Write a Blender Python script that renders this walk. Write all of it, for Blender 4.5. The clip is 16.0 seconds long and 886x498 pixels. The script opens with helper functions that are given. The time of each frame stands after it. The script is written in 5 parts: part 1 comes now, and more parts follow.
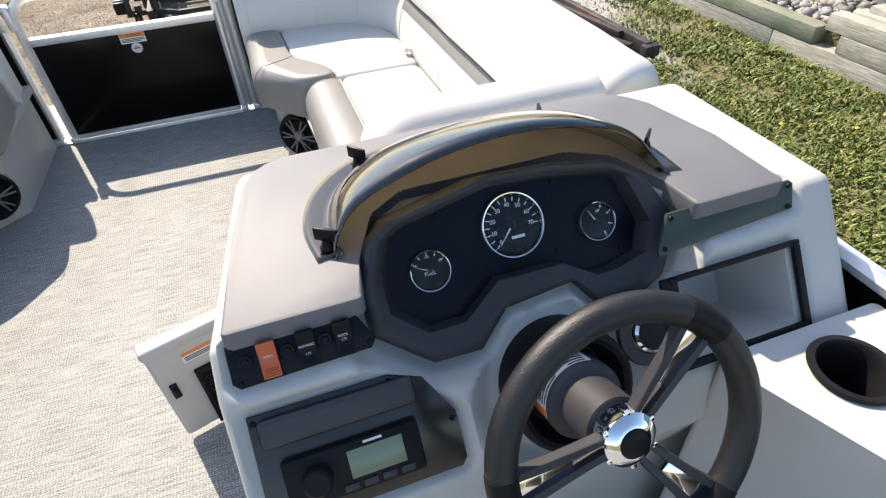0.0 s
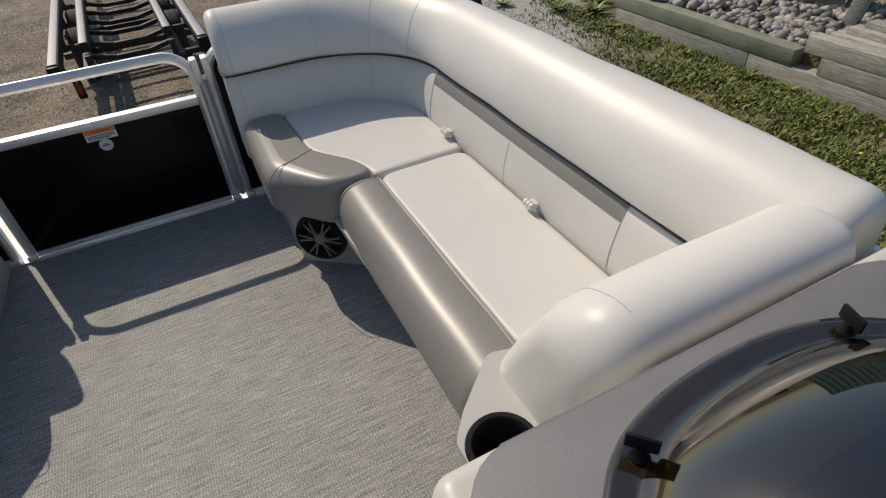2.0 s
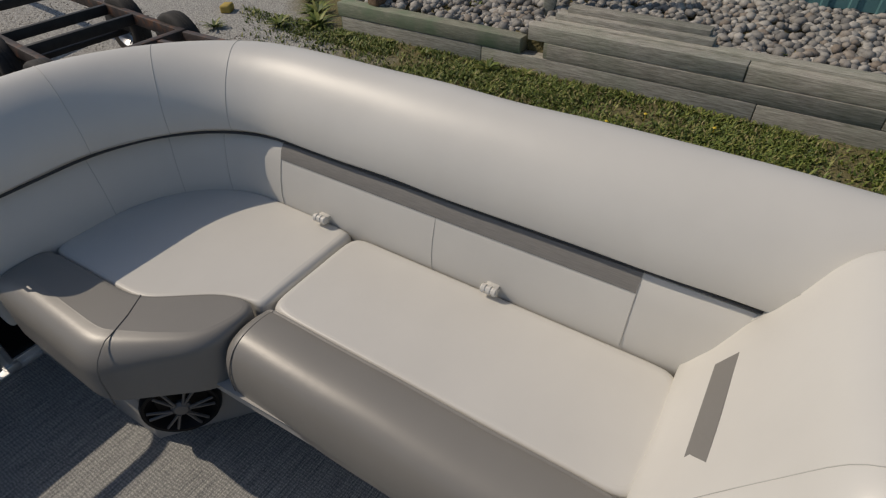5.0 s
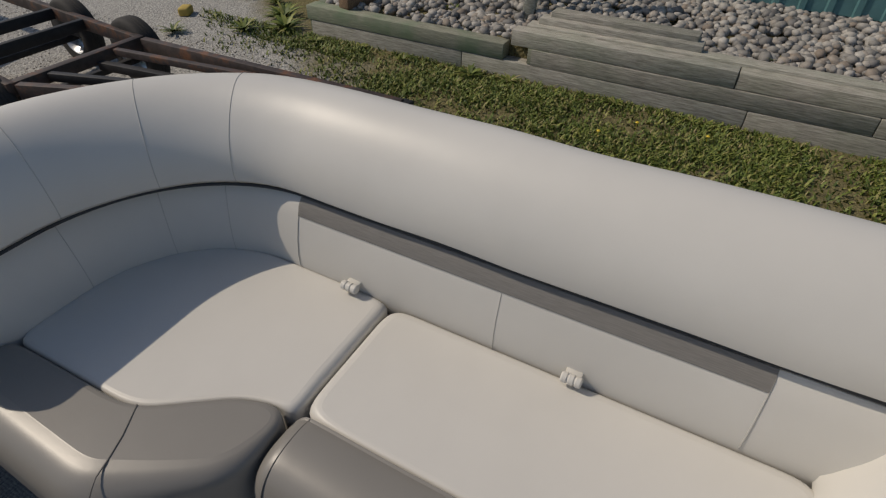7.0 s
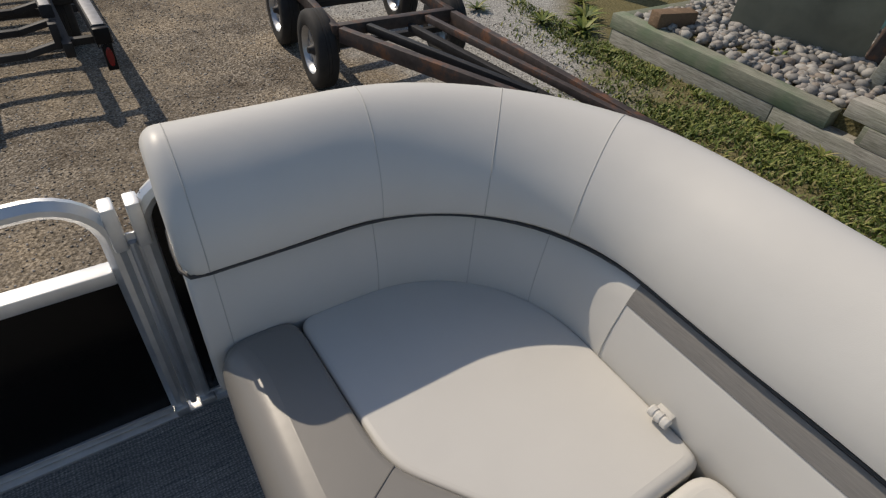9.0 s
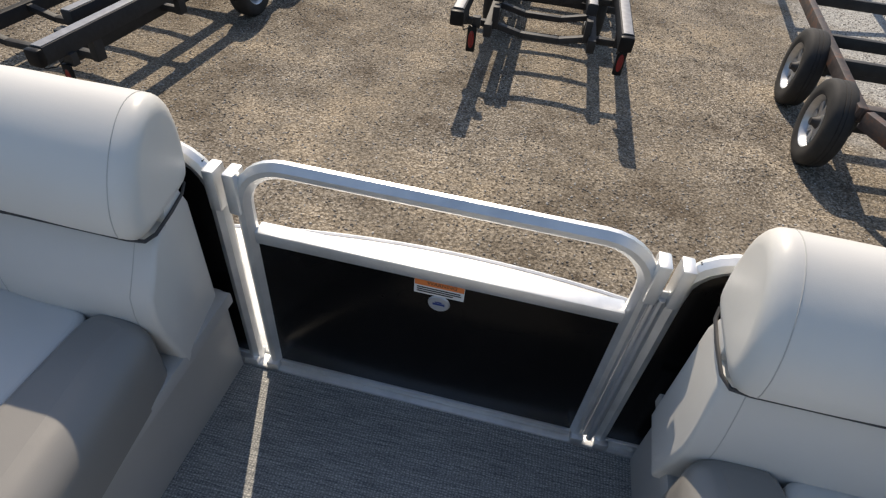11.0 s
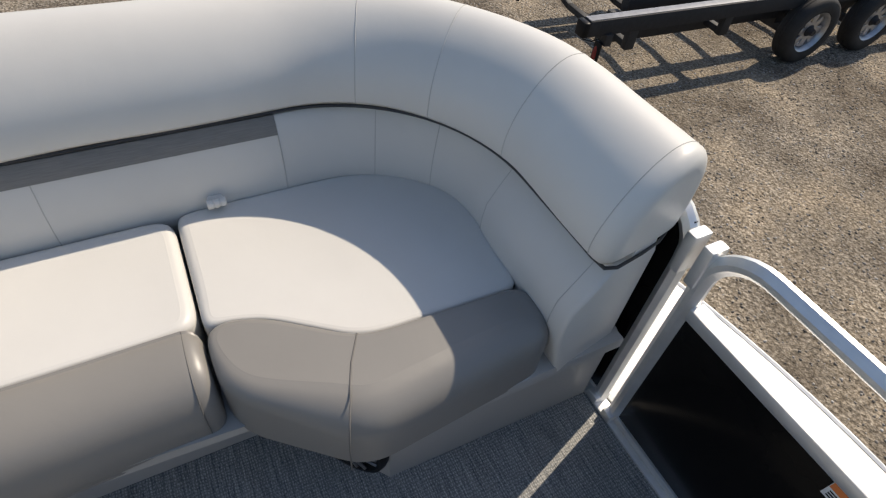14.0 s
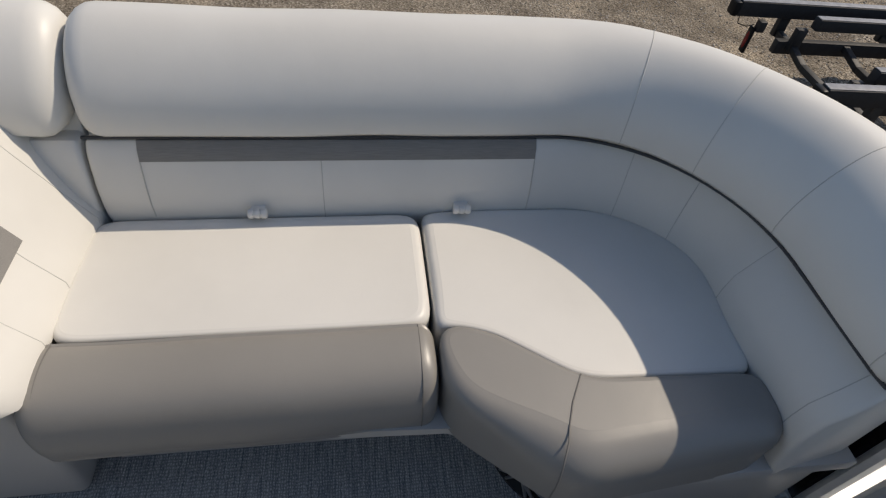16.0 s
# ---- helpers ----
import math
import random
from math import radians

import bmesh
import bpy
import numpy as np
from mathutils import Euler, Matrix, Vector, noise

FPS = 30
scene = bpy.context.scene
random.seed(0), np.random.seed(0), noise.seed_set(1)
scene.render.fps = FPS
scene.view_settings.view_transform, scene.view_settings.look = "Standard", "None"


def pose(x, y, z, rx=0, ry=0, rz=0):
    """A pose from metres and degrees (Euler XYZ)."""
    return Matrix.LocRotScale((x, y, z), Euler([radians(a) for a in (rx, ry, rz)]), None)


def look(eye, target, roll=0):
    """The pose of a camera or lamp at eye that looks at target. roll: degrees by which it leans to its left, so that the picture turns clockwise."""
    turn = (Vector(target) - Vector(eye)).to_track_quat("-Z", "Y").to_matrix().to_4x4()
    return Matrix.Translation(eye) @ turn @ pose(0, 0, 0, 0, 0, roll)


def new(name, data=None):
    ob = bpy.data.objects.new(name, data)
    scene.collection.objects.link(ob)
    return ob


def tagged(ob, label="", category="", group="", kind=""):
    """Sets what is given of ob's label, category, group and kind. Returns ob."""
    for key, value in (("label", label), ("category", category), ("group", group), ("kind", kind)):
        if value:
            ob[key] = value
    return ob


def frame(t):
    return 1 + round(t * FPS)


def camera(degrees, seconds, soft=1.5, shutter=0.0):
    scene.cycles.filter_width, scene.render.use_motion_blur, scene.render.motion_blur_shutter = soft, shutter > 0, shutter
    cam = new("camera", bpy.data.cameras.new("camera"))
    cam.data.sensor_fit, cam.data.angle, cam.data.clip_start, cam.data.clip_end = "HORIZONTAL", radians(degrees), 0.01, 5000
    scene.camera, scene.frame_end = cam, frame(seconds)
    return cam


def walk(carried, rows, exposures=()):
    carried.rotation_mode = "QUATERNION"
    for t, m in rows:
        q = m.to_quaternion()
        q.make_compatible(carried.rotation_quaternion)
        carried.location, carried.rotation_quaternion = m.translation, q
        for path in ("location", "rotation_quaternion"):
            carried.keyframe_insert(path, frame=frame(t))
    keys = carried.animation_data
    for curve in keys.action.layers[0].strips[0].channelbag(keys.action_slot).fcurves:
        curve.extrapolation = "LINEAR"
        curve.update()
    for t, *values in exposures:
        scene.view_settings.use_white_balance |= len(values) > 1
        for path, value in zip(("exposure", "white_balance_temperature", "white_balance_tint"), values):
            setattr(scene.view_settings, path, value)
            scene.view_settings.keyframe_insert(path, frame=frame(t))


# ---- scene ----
cam = camera(77.0, 16.0, 1.25)
PATH = [
    (0, (0.512, -2.842, 1.278), (0.972, -1.395, -0.025), -3.2),
    (0.5, (0.433, -2.69, 1.308), (0.918, -1.241, 0.017), -3.8),
    (1, (0.403, -2.504, 1.314), (0.923, -1.056, 0.037), -4.3),
    (1.5, (0.393, -2.368, 1.322), (0.965, -0.934, 0.052), -4.5),
    (2, (0.339, -2.27, 1.327), (0.983, -0.856, 0.067), -4.2),
    (2.5, (0.27, -2.156, 1.328), (1.032, -0.805, 0.066), -3.7),
    (3, (0.259, -2.059, 1.323), (1.158, -0.796, 0.059), -3.1),
    (3.5, (0.289, -1.931, 1.311), (1.308, -0.771, 0.039), -2.2),
    (4, (0.288, -1.853, 1.313), (1.4, -0.787, 0.038), -1.7),
    (4.5, (0.264, -1.75, 1.315), (1.485, -0.815, 0.036), -1.7),
    (7, (0.406, -1.338, 1.295), (1.753, -0.612, 0.007), 0.7),
    (7.5, (0.409, -1.256, 1.271), (1.703, -0.43, -0.012), 0.8),
    (8, (0.424, -1.14, 1.278), (1.65, -0.244, -0.024), 3.6),
    (8.5, (0.446, -1.036, 1.254), (1.575, -0.021, -0.049), 4.7),
    (9, (0.439, -0.953, 1.254), (1.339, 0.25, -0.066), 5.7),
    (9.5, (0.398, -0.912, 1.261), (0.947, 0.471, -0.075), 4.3),
    (10, (0.321, -0.86, 1.258), (0.576, 0.589, -0.097), 4.2),
    (10.2, (0.276, -0.843, 1.261), (0.44, 0.617, -0.096), 4.6),
    (12.5, (-0.01, -0.688, 1.292), (-0.846, 0.417, -0.151), 7.8),
    (13, (-0.034, -0.712, 1.291), (-1.001, 0.25, -0.172), 7.8),
    (13.5, (-0.045, -0.743, 1.291), (-1.122, 0.089, -0.174), 7.3),
    (14, (-0.057, -0.779, 1.296), (-1.212, -0.06, -0.17), 7.2),
    (14.5, (-0.078, -0.824, 1.304), (-1.299, -0.224, -0.161), 6.9),
    (15, (-0.104, -0.878, 1.307), (-1.367, -0.379, -0.161), 6.8),
    (15.5, (-0.11, -0.928, 1.291), (-1.431, -0.521, -0.155), 7.4),
    (16, (-0.137, -0.979, 1.304), (-1.462, -0.686, -0.165), 7.4),
]
EXPOSURES = [(t, e, 6850, 10) for t, e in ((0.0, 1.10), (0.5, 0.74), (1.0, 0.33), (1.5, -0.12), (2.0, -0.32), (3.0, -0.55), (4.5, -0.78), (7.0, -0.8), (8.0, -0.68), (9.0, -0.45), (10.0, 0.15), (12.5, 0.25), (14.5, 0.05), (16.0, -0.2))]
walk(cam, [(t, look(eye, target, roll)) for t, eye, target, roll in PATH], EXPOSURES)

# ---- light: clear morning sun from ahead and a little to port ----
SUN_EL, SUN_H = radians(46.0), Vector((-0.313, 0.950, 0.0))
world = bpy.data.worlds.new("sky")
world.use_nodes = True
scene.world = world
sky = world.node_tree.nodes.new("ShaderNodeTexSky")
sky.sky_type, sky.sun_disc = "NISHITA", False
sky.ozone_density = 2.0
sky.sun_elevation, sky.sun_rotation = SUN_EL, radians(-18.2)
world.node_tree.links.new(sky.outputs[0], world.node_tree.nodes["Background"].inputs[0])
world.node_tree.nodes["Background"].inputs[1].default_value = 0.13
sun = new("sun", bpy.data.lights.new("sun", "SUN"))
sun.data.energy, sun.data.angle, sun.data.color = 4.0, radians(0.53), (1.0, 0.895, 0.765)
sun.matrix_world = look(SUN_H * 20 * math.cos(SUN_EL) + Vector((0, 0, 20 * math.sin(SUN_EL))), (0, 0, 0))


# ---- materials ----
def nodes_of(name):
    m = bpy.data.materials.new(name)
    m.use_nodes = True
    return m, m.node_tree.nodes, m.node_tree.links, m.node_tree.nodes["Principled BSDF"]


def put(links, a, b):
    links.new(a, b)


def ramp(nt, links, fac, stops):
    r = nt.new("ShaderNodeValToRGB")
    while len(r.color_ramp.elements) < len(stops):
        r.color_ramp.elements.new(0.5)
    for e, (p, c) in zip(r.color_ramp.elements, stops):
        e.position, e.color = p, (*c, 1)
    links.new(fac, r.inputs[0])
    return r.outputs[0]


def tex(nt, links, scale, detail=4.0, stretch=(1, 1, 1), rough=0.55, space="Object", kind="NOISE"):
    co, mp = nt.new("ShaderNodeTexCoord"), nt.new("ShaderNodeMapping")
    mp.inputs["Scale"].default_value = stretch
    links.new(co.outputs[space], mp.inputs[0])
    n = nt.new("ShaderNodeTexNoise" if kind == "NOISE" else "ShaderNodeTexVoronoi")
    n.inputs["Scale"].default_value = scale
    if kind == "NOISE":
        n.inputs["Detail"].default_value, n.inputs["Roughness"].default_value = detail, rough
    links.new(mp.outputs[0], n.inputs["Vector"])
    return n


def bump(nt, links, bsdf, height, strength, distance=0.002, chain=None):
    b = nt.new("ShaderNodeBump")
    b.inputs["Strength"].default_value, b.inputs["Distance"].default_value = strength, distance
    links.new(height, b.inputs["Height"])
    if chain:
        links.new(chain, b.inputs["Normal"])
    links.new(b.outputs[0], bsdf.inputs["Normal"])
    return b.outputs[0]


def simple(name, color, rough=0.5, metal=0.0, vary=0.12, scale=9.0, grain=0.0, gscale=400.0, coat=0.0, stretch=(1, 1, 1), rvar=0.08):
    """A base colour with broad stains, fine grain relief and uneven gloss."""
    m, nt, links, b = nodes_of(name)
    n = tex(nt, links, scale, 5.0, stretch)
    lo, hi = [c * (1 - vary) for c in color], [min(1, c * (1 + vary)) for c in color]
    links.new(ramp(nt, links, n.outputs[0], [(0.3, lo), (0.7, hi)]), b.inputs["Base Color"])
    mr = nt.new("ShaderNodeMapRange")
    mr.inputs[3].default_value, mr.inputs[4].default_value = max(0.02, rough - rvar), min(1, rough + rvar)
    links.new(n.outputs[0], mr.inputs[0])
    links.new(mr.outputs[0], b.inputs["Roughness"])
    b.inputs["Metallic"].default_value, b.inputs["Coat Weight"].default_value = metal, coat
    if grain:
        g = tex(nt, links, gscale, 2.0, stretch)
        bump(nt, links, b, g.outputs[0], grain, 0.001)
    return m


def vinyl(name, color, rough=0.42):
    """Marine vinyl: leather pebble, slight creasing, soft sheen."""
    m, nt, links, b = nodes_of(name)
    n = tex(nt, links, 3.0, 4.0)
    links.new(ramp(nt, links, n.outputs[0], [(0.3, [c * 0.95 for c in color]), (0.7, [min(1, c * 1.04) for c in color])]), b.inputs["Base Color"])
    v = tex(nt, links, 620.0, kind="VORONOI")
    n1 = bump(nt, links, b, v.outputs["Distance"], 0.10, 0.0006)
    w = tex(nt, links, 16.0, 3.0)
    bump(nt, links, b, w.outputs[0], 0.10, 0.006, n1)
    b.inputs["Roughness"].default_value = rough
    b.inputs["Specular IOR Level"].default_value = 0.45
    return m


def woven():
    """Woven vinyl deck floor: fine weave running across the boat in mixed grey and beige threads."""
    m, nt, links, b = nodes_of("woven_vinyl")
    a = tex(nt, links, 60.0, 3.0, (0.18, 3.2, 1))
    f = tex(nt, links, 330.0, 2.0, (0.45, 1.0, 1))
    broad = tex(nt, links, 2.2, 3.0)
    mix = nt.new("ShaderNodeMix")
    mix.data_type = "FLOAT"
    mix.inputs[0].default_value = 0.5
    links.new(a.outputs[0], mix.inputs[2])
    links.new(f.outputs[0], mix.inputs[3])
    col = ramp(nt, links, mix.outputs[0], [(0.33, (0.12, 0.125, 0.13)), (0.46, (0.27, 0.265, 0.25)), (0.56, (0.40, 0.385, 0.35)), (0.70, (0.56, 0.54, 0.49))])
    mul = nt.new("ShaderNodeMix")
    mul.data_type, mul.blend_type = "RGBA", "MULTIPLY"
    mul.inputs[0].default_value = 1.0
    links.new(col, mul.inputs[6])
    links.new(ramp(nt, links, broad.outputs[0], [(0.3, (0.86, 0.86, 0.86)), (0.7, (1, 1, 1))]), mul.inputs[7])
    links.new(mul.outputs[2], b.inputs["Base Color"])
    co = nt.new("ShaderNodeTexCoord")
    both = nt.new("ShaderNodeMath")
    both.operation = "MULTIPLY"
    for k, (ax, sc) in enumerate((("X", 42.0), ("Y", 52.0))):
        wv = nt.new("ShaderNodeTexWave")
        wv.wave_type, wv.bands_direction = "BANDS", ax
        wv.inputs["Scale"].default_value, wv.inputs["Distortion"].default_value = sc, 5.0
        wv.inputs["Detail"].default_value, wv.inputs["Detail Scale"].default_value = 2.0, 1.5
        links.new(co.outputs["Object"], wv.inputs["Vector"])
        links.new(wv.outputs["Fac"], both.inputs[k])
    knot = nt.new("ShaderNodeMix")
    knot.data_type, knot.blend_type = "RGBA", "OVERLAY"
    knot.inputs[0].default_value = 0.32
    links.new(mul.outputs[2], knot.inputs[6])
    links.new(both.outputs[0], knot.inputs[7])
    gain = nt.new("ShaderNodeMix")
    gain.data_type, gain.blend_type = "RGBA", "MULTIPLY"
    gain.inputs[0].default_value = 1.0
    gain.inputs[7].default_value = (1.13, 1.16, 1.20, 1)
    links.new(knot.outputs[2], gain.inputs[6])
    links.new(gain.outputs[2], b.inputs["Base Color"])
    n1 = bump(nt, links, b, both.outputs[0], 0.5, 0.0012)
    bump(nt, links, b, f.outputs[0], 0.5, 0.0012, n1)
    b.inputs["Roughness"].default_value = 0.5
    b.inputs["Specular IOR Level"].default_value = 0.15
    return m


def timber(name, dark, light, green=0.0):
    """Weathered timber with long grain, checks and algae."""
    m, nt, links, b = nodes_of(name)
    g = tex(nt, links, 14.0, 8.0, (8, 0.6, 8), 0.65)
    s = tex(nt, links, 2.3, 4.0)
    info = nt.new("ShaderNodeObjectInfo")
    col = ramp(nt, links, g.outputs[0], [(0.3, dark), (0.52, [(a + c) / 2 for a, c in zip(dark, light)]), (0.72, light)])
    mix = nt.new("ShaderNodeMix")
    mix.data_type = "RGBA"
    links.new(ramp(nt, links, s.outputs[0], [(0.42, (0, 0, 0)), (0.62, (green, green, green))]), mix.inputs[0])
    links.new(col, mix.inputs[6])
    mix.inputs[7].default_value = (0.13, 0.19, 0.11, 1)
    hsv = nt.new("ShaderNodeHueSaturation")
    mr = nt.new("ShaderNodeMapRange")
    mr.inputs[3].default_value, mr.inputs[4].default_value = 0.8, 1.15
    links.new(info.outputs["Random"], mr.inputs[0])
    links.new(mr.outputs[0], hsv.inputs["Value"])
    links.new(mix.outputs[2], hsv.inputs["Color"])
    links.new(hsv.outputs[0], b.inputs["Base Color"])
    b.inputs["Roughness"].default_value = 0.85
    bump(nt, links, b, g.outputs[0], 0.6, 0.006)
    return m


def ground_material():
    """Gravel yard that turns into thin grass and then lawn towards the timber wall."""
    m, nt, links, b = nodes_of("yard_ground")
    fine = tex(nt, links, 55.0, 6.0, rough=0.7)
    peb = tex(nt, links, 38.0, kind="VORONOI")
    peb2 = tex(nt, links, 90.0, kind="VORONOI")
    broad = tex(nt, links, 0.7, 5.0)
    dirt = ramp(nt, links, fine.outputs[0], [(0.36, (0.055, 0.044, 0.032)), (0.5, (0.205, 0.173, 0.130)), (0.64, (0.40, 0.352, 0.285))])
    stone = ramp(nt, links, peb2.outputs["Color"], [(0.1, (0.04, 0.034, 0.028)), (0.5, (0.19, 0.165, 0.132)), (0.9, (0.50, 0.46, 0.40))])
    mix = nt.new("ShaderNodeMix")
    mix.data_type = "RGBA"
    links.new(ramp(nt, links, broad.outputs[0], [(0.38, (0.2, 0.2, 0.2)), (0.62, (0.8, 0.8, 0.8))]), mix.inputs[0])
    links.new(dirt, mix.inputs[6])
    links.new(stone, mix.inputs[7])
    patch = tex(nt, links, 1.7, 6.0, rough=0.65)
    mp = nt.new("ShaderNodeMix")
    mp.data_type, mp.blend_type = "RGBA", "MULTIPLY"
    mp.inputs[0].default_value = 1.0
    links.new(mix.outputs[2], mp.inputs[6])
    links.new(ramp(nt, links, patch.outputs[0], [(0.34, (0.58, 0.54, 0.50)), (0.5, (0.98, 0.96, 0.93)), (0.66, (1.40, 1.33, 1.22))]), mp.inputs[7])
    # pale crushed stone beside the lawn, soil under the grass
    geo, sep = nt.new("ShaderNodeNewGeometry"), nt.new("ShaderNodeSeparateXYZ")
    links.new(geo.outputs["Position"], sep.inputs[0])
    wob = nt.new("ShaderNodeMath")
    wob.operation = "MULTIPLY_ADD"
    edge = tex(nt, links, 1.6, 5.0, space="Object")
    links.new(edge.outputs[0], wob.inputs[0])
    wob.inputs[1].default_value = 1.6
    links.new(sep.outputs[0], wob.inputs[2])
    grey = ramp(nt, links, peb2.outputs["Color"], [(0.1, (0.2, 0.2, 0.19)), (0.5, (0.36, 0.35, 0.33)), (0.9, (0.55, 0.54, 0.5))])
    m2 = nt.new("ShaderNodeMix")
    m2.data_type = "RGBA"
    f2 = nt.new("ShaderNodeMapRange")
    f2.inputs[1].default_value, f2.inputs[2].default_value = 3.4, 3.9
    links.new(wob.outputs[0], f2.inputs[0])
    links.new(f2.outputs[0], m2.inputs[0])
    links.new(mp.outputs[2], m2.inputs[6])
    links.new(grey, m2.inputs[7])
    soil = ramp(nt, links, fine.outputs[0], [(0.3, (0.08, 0.075, 0.035)), (0.55, (0.19, 0.165, 0.08)), (0.75, (0.29, 0.245, 0.14))])
    m3 = nt.new("ShaderNodeMix")
    m3.data_type = "RGBA"
    lawn = nt.new("ShaderNodeMath")
    lawn.operation = "MULTIPLY_ADD"
    links.new(sep.outputs[1], lawn.inputs[0])
    lawn.inputs[1].default_value = -0.55
    links.new(wob.outputs[0], lawn.inputs[2])
    f3 = nt.new("ShaderNodeMapRange")
    f3.inputs[1].default_value, f3.inputs[2].default_value = 3.7, 4.3
    links.new(lawn.outputs[0], f3.inputs[0])
    links.new(f3.outputs[0], m3.inputs[0])
    links.new(m2.outputs[2], m3.inputs[6])
    links.new(soil, m3.inputs[7])
    links.new(m3.outputs[2], b.inputs["Base Color"])
    b.inputs["Roughness"].default_value = 0.95
    b.inputs["Specular IOR Level"].default_value = 0.2
    n1 = bump(nt, links, b, peb.outputs["Distance"], 0.7, 0.012)
    n2 = bump(nt, links, b, peb2.outputs["Distance"], 0.6, 0.006, n1)
    bump(nt, links, b, fine.outputs[0], 0.5, 0.006, n2)
    return m


def random_tint(name, stops, rough=0.7, grain=0.3, per="island"):
    m, nt, links, b = nodes_of(name)
    if per == "island":
        src = nt.new("ShaderNodeNewGeometry").outputs["Random Per Island"]
    else:
        src = nt.new("ShaderNodeObjectInfo").outputs["Random"]
    c = ramp(nt, links, src, stops)
    n = tex(nt, links, 30.0, 4.0)
    mul = nt.new("ShaderNodeMix")
    mul.data_type, mul.blend_type = "RGBA", "MULTIPLY"
    mul.inputs[0].default_value = 1.0
    links.new(c, mul.inputs[6])
    links.new(ramp(nt, links, n.outputs[0], [(0.3, (0.75, 0.75, 0.75)), (0.7, (1.1, 1.1, 1.1))]), mul.inputs[7])
    links.new(mul.outputs[2], b.inputs["Base Color"])
    b.inputs["Roughness"].default_value = rough
    if grain:
        bump(nt, links, b, n.outputs[0], grain, 0.003)
    return m


def rusty(name, paint, amount):
    m, nt, links, b = nodes_of(name)
    n = tex(nt, links, 7.0, 8.0, rough=0.7)
    col = ramp(nt, links, n.outputs[0], [(0.35, paint), (0.5 + 0.2 * (1 - amount), [p * 1.6 + 0.01 for p in paint]), (0.62 + 0.2 * (1 - amount), (0.16, 0.07, 0.035)), (0.9, (0.28, 0.15, 0.085))])
    links.new(col, b.inputs["Base Color"])
    b.inputs["Roughness"].default_value = 0.62
    bump(nt, links, b, n.outputs[0], 0.35, 0.003)
    return m


def acrylic(name, color, ior=1.49):
    m, nt, links, b = nodes_of(name)
    b.inputs["Base Color"].default_value = (*color, 1)
    b.inputs["Transmission Weight"].default_value = 1.0
    b.inputs["Roughness"].default_value = 0.03
    b.inputs["IOR"].default_value = ior
    n = tex(nt, links, 5.0, 3.0)
    bump(nt, links, b, n.outputs[0], 0.03, 0.003)
    return m


WHITE = vinyl("white_vinyl", (0.640, 0.624, 0.583))
GREY = vinyl("grey_vinyl", (0.235, 0.223, 0.203), 0.38)
GREY.node_tree.nodes["Principled BSDF"].inputs["Specular IOR Level"].default_value = 0.55
STRIP = simple("brushed_grey_vinyl", (0.205, 0.196, 0.183), 0.55, vary=0.14, scale=30, stretch=(20, 1, 20), grain=0.3)
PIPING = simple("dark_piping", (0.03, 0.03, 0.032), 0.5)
SEAM = simple("seam_thread", (0.48, 0.47, 0.44), 0.7)
GSEAM = simple("grey_seam_thread", (0.155, 0.146, 0.134), 0.6)
PLASTIC = simple("light_grey_plastic", (0.45, 0.435, 0.405), 0.42, vary=0.05, scale=4, grain=0.12, gscale=700)
SHELL = simple("console_shell", (0.53, 0.51, 0.47), 0.40, vary=0.05, scale=4, grain=0.12, gscale=700)
LID = simple("charcoal_textured_lid", (0.165, 0.160, 0.165), 0.5, vary=0.08, scale=6, grain=0.5, gscale=900)
BEZEL = simple("dark_bezel", (0.032, 0.031, 0.035), 0.5, vary=0.15, scale=12, grain=0.4, gscale=900)
PANEL = simple("gauge_panel_black", (0.006, 0.008, 0.013), 0.3, vary=0.2, scale=12)
BLACK = simple("black_plastic", (0.012, 0.012, 0.013), 0.4, vary=0.2, scale=20)
RUBBER = simple("black_rubber", (0.011, 0.011, 0.0115), 0.45, vary=0.2, scale=30, grain=0.55, gscale=560)
FENCE = simple("black_fence_sheet", (0.006, 0.005, 0.0045), 0.2, vary=0.35, scale=3.0, rvar=0.05)
ALU = simple("brushed_aluminium", (0.80, 0.80, 0.79), 0.46, 0.85, vary=0.08, scale=20, grain=0.12, gscale=300, stretch=(1, 1, 1))
CHROME = simple("chrome", (0.85, 0.85, 0.86), 0.06, 1.0, vary=0.02, rvar=0.02)
PLATE = simple("tread_plate", (0.50, 0.50, 0.49), 0.5, 0.55, vary=0.22, scale=160, grain=1.0, gscale=140, stretch=(1.0, 2.2, 1))
DECK = woven()
ORANGE = simple("orange_rocker", (0.62, 0.12, 0.035), 0.45, vary=0.06)
LABEL = simple("white_label", (0.75, 0.75, 0.73), 0.5, vary=0.04)
LABELO = simple("orange_label", (0.80, 0.22, 0.05), 0.5, vary=0.05)
INK = simple("black_print", (0.02, 0.02, 0.02), 0.6)
PALEINK = simple("white_print", (0.78, 0.78, 0.76), 0.6)
BLUE = simple("blue_label", (0.02, 0.05, 0.22), 0.4)
GREENL = simple("green_label", (0.30, 0.50, 0.10), 0.4)
SILVER = simple("silver_badge", (0.55, 0.56, 0.57), 0.3, 0.6)
SMOKE = acrylic("smoked_acrylic", (0.31, 0.24, 0.125), 1.9)
SMOKE.node_tree.nodes["Principled BSDF"].inputs["Roughness"].default_value = 0.0
for worn in [n for n in SMOKE.node_tree.nodes if n.type == "BUMP"]:
    worn.inputs["Strength"].default_value = 0.0
GLASS = acrylic("gauge_glass", (0.97, 0.98, 0.98), 1.25)
LCD = simple("lcd_screen", (0.20, 0.235, 0.155), 0.2, vary=0.05)
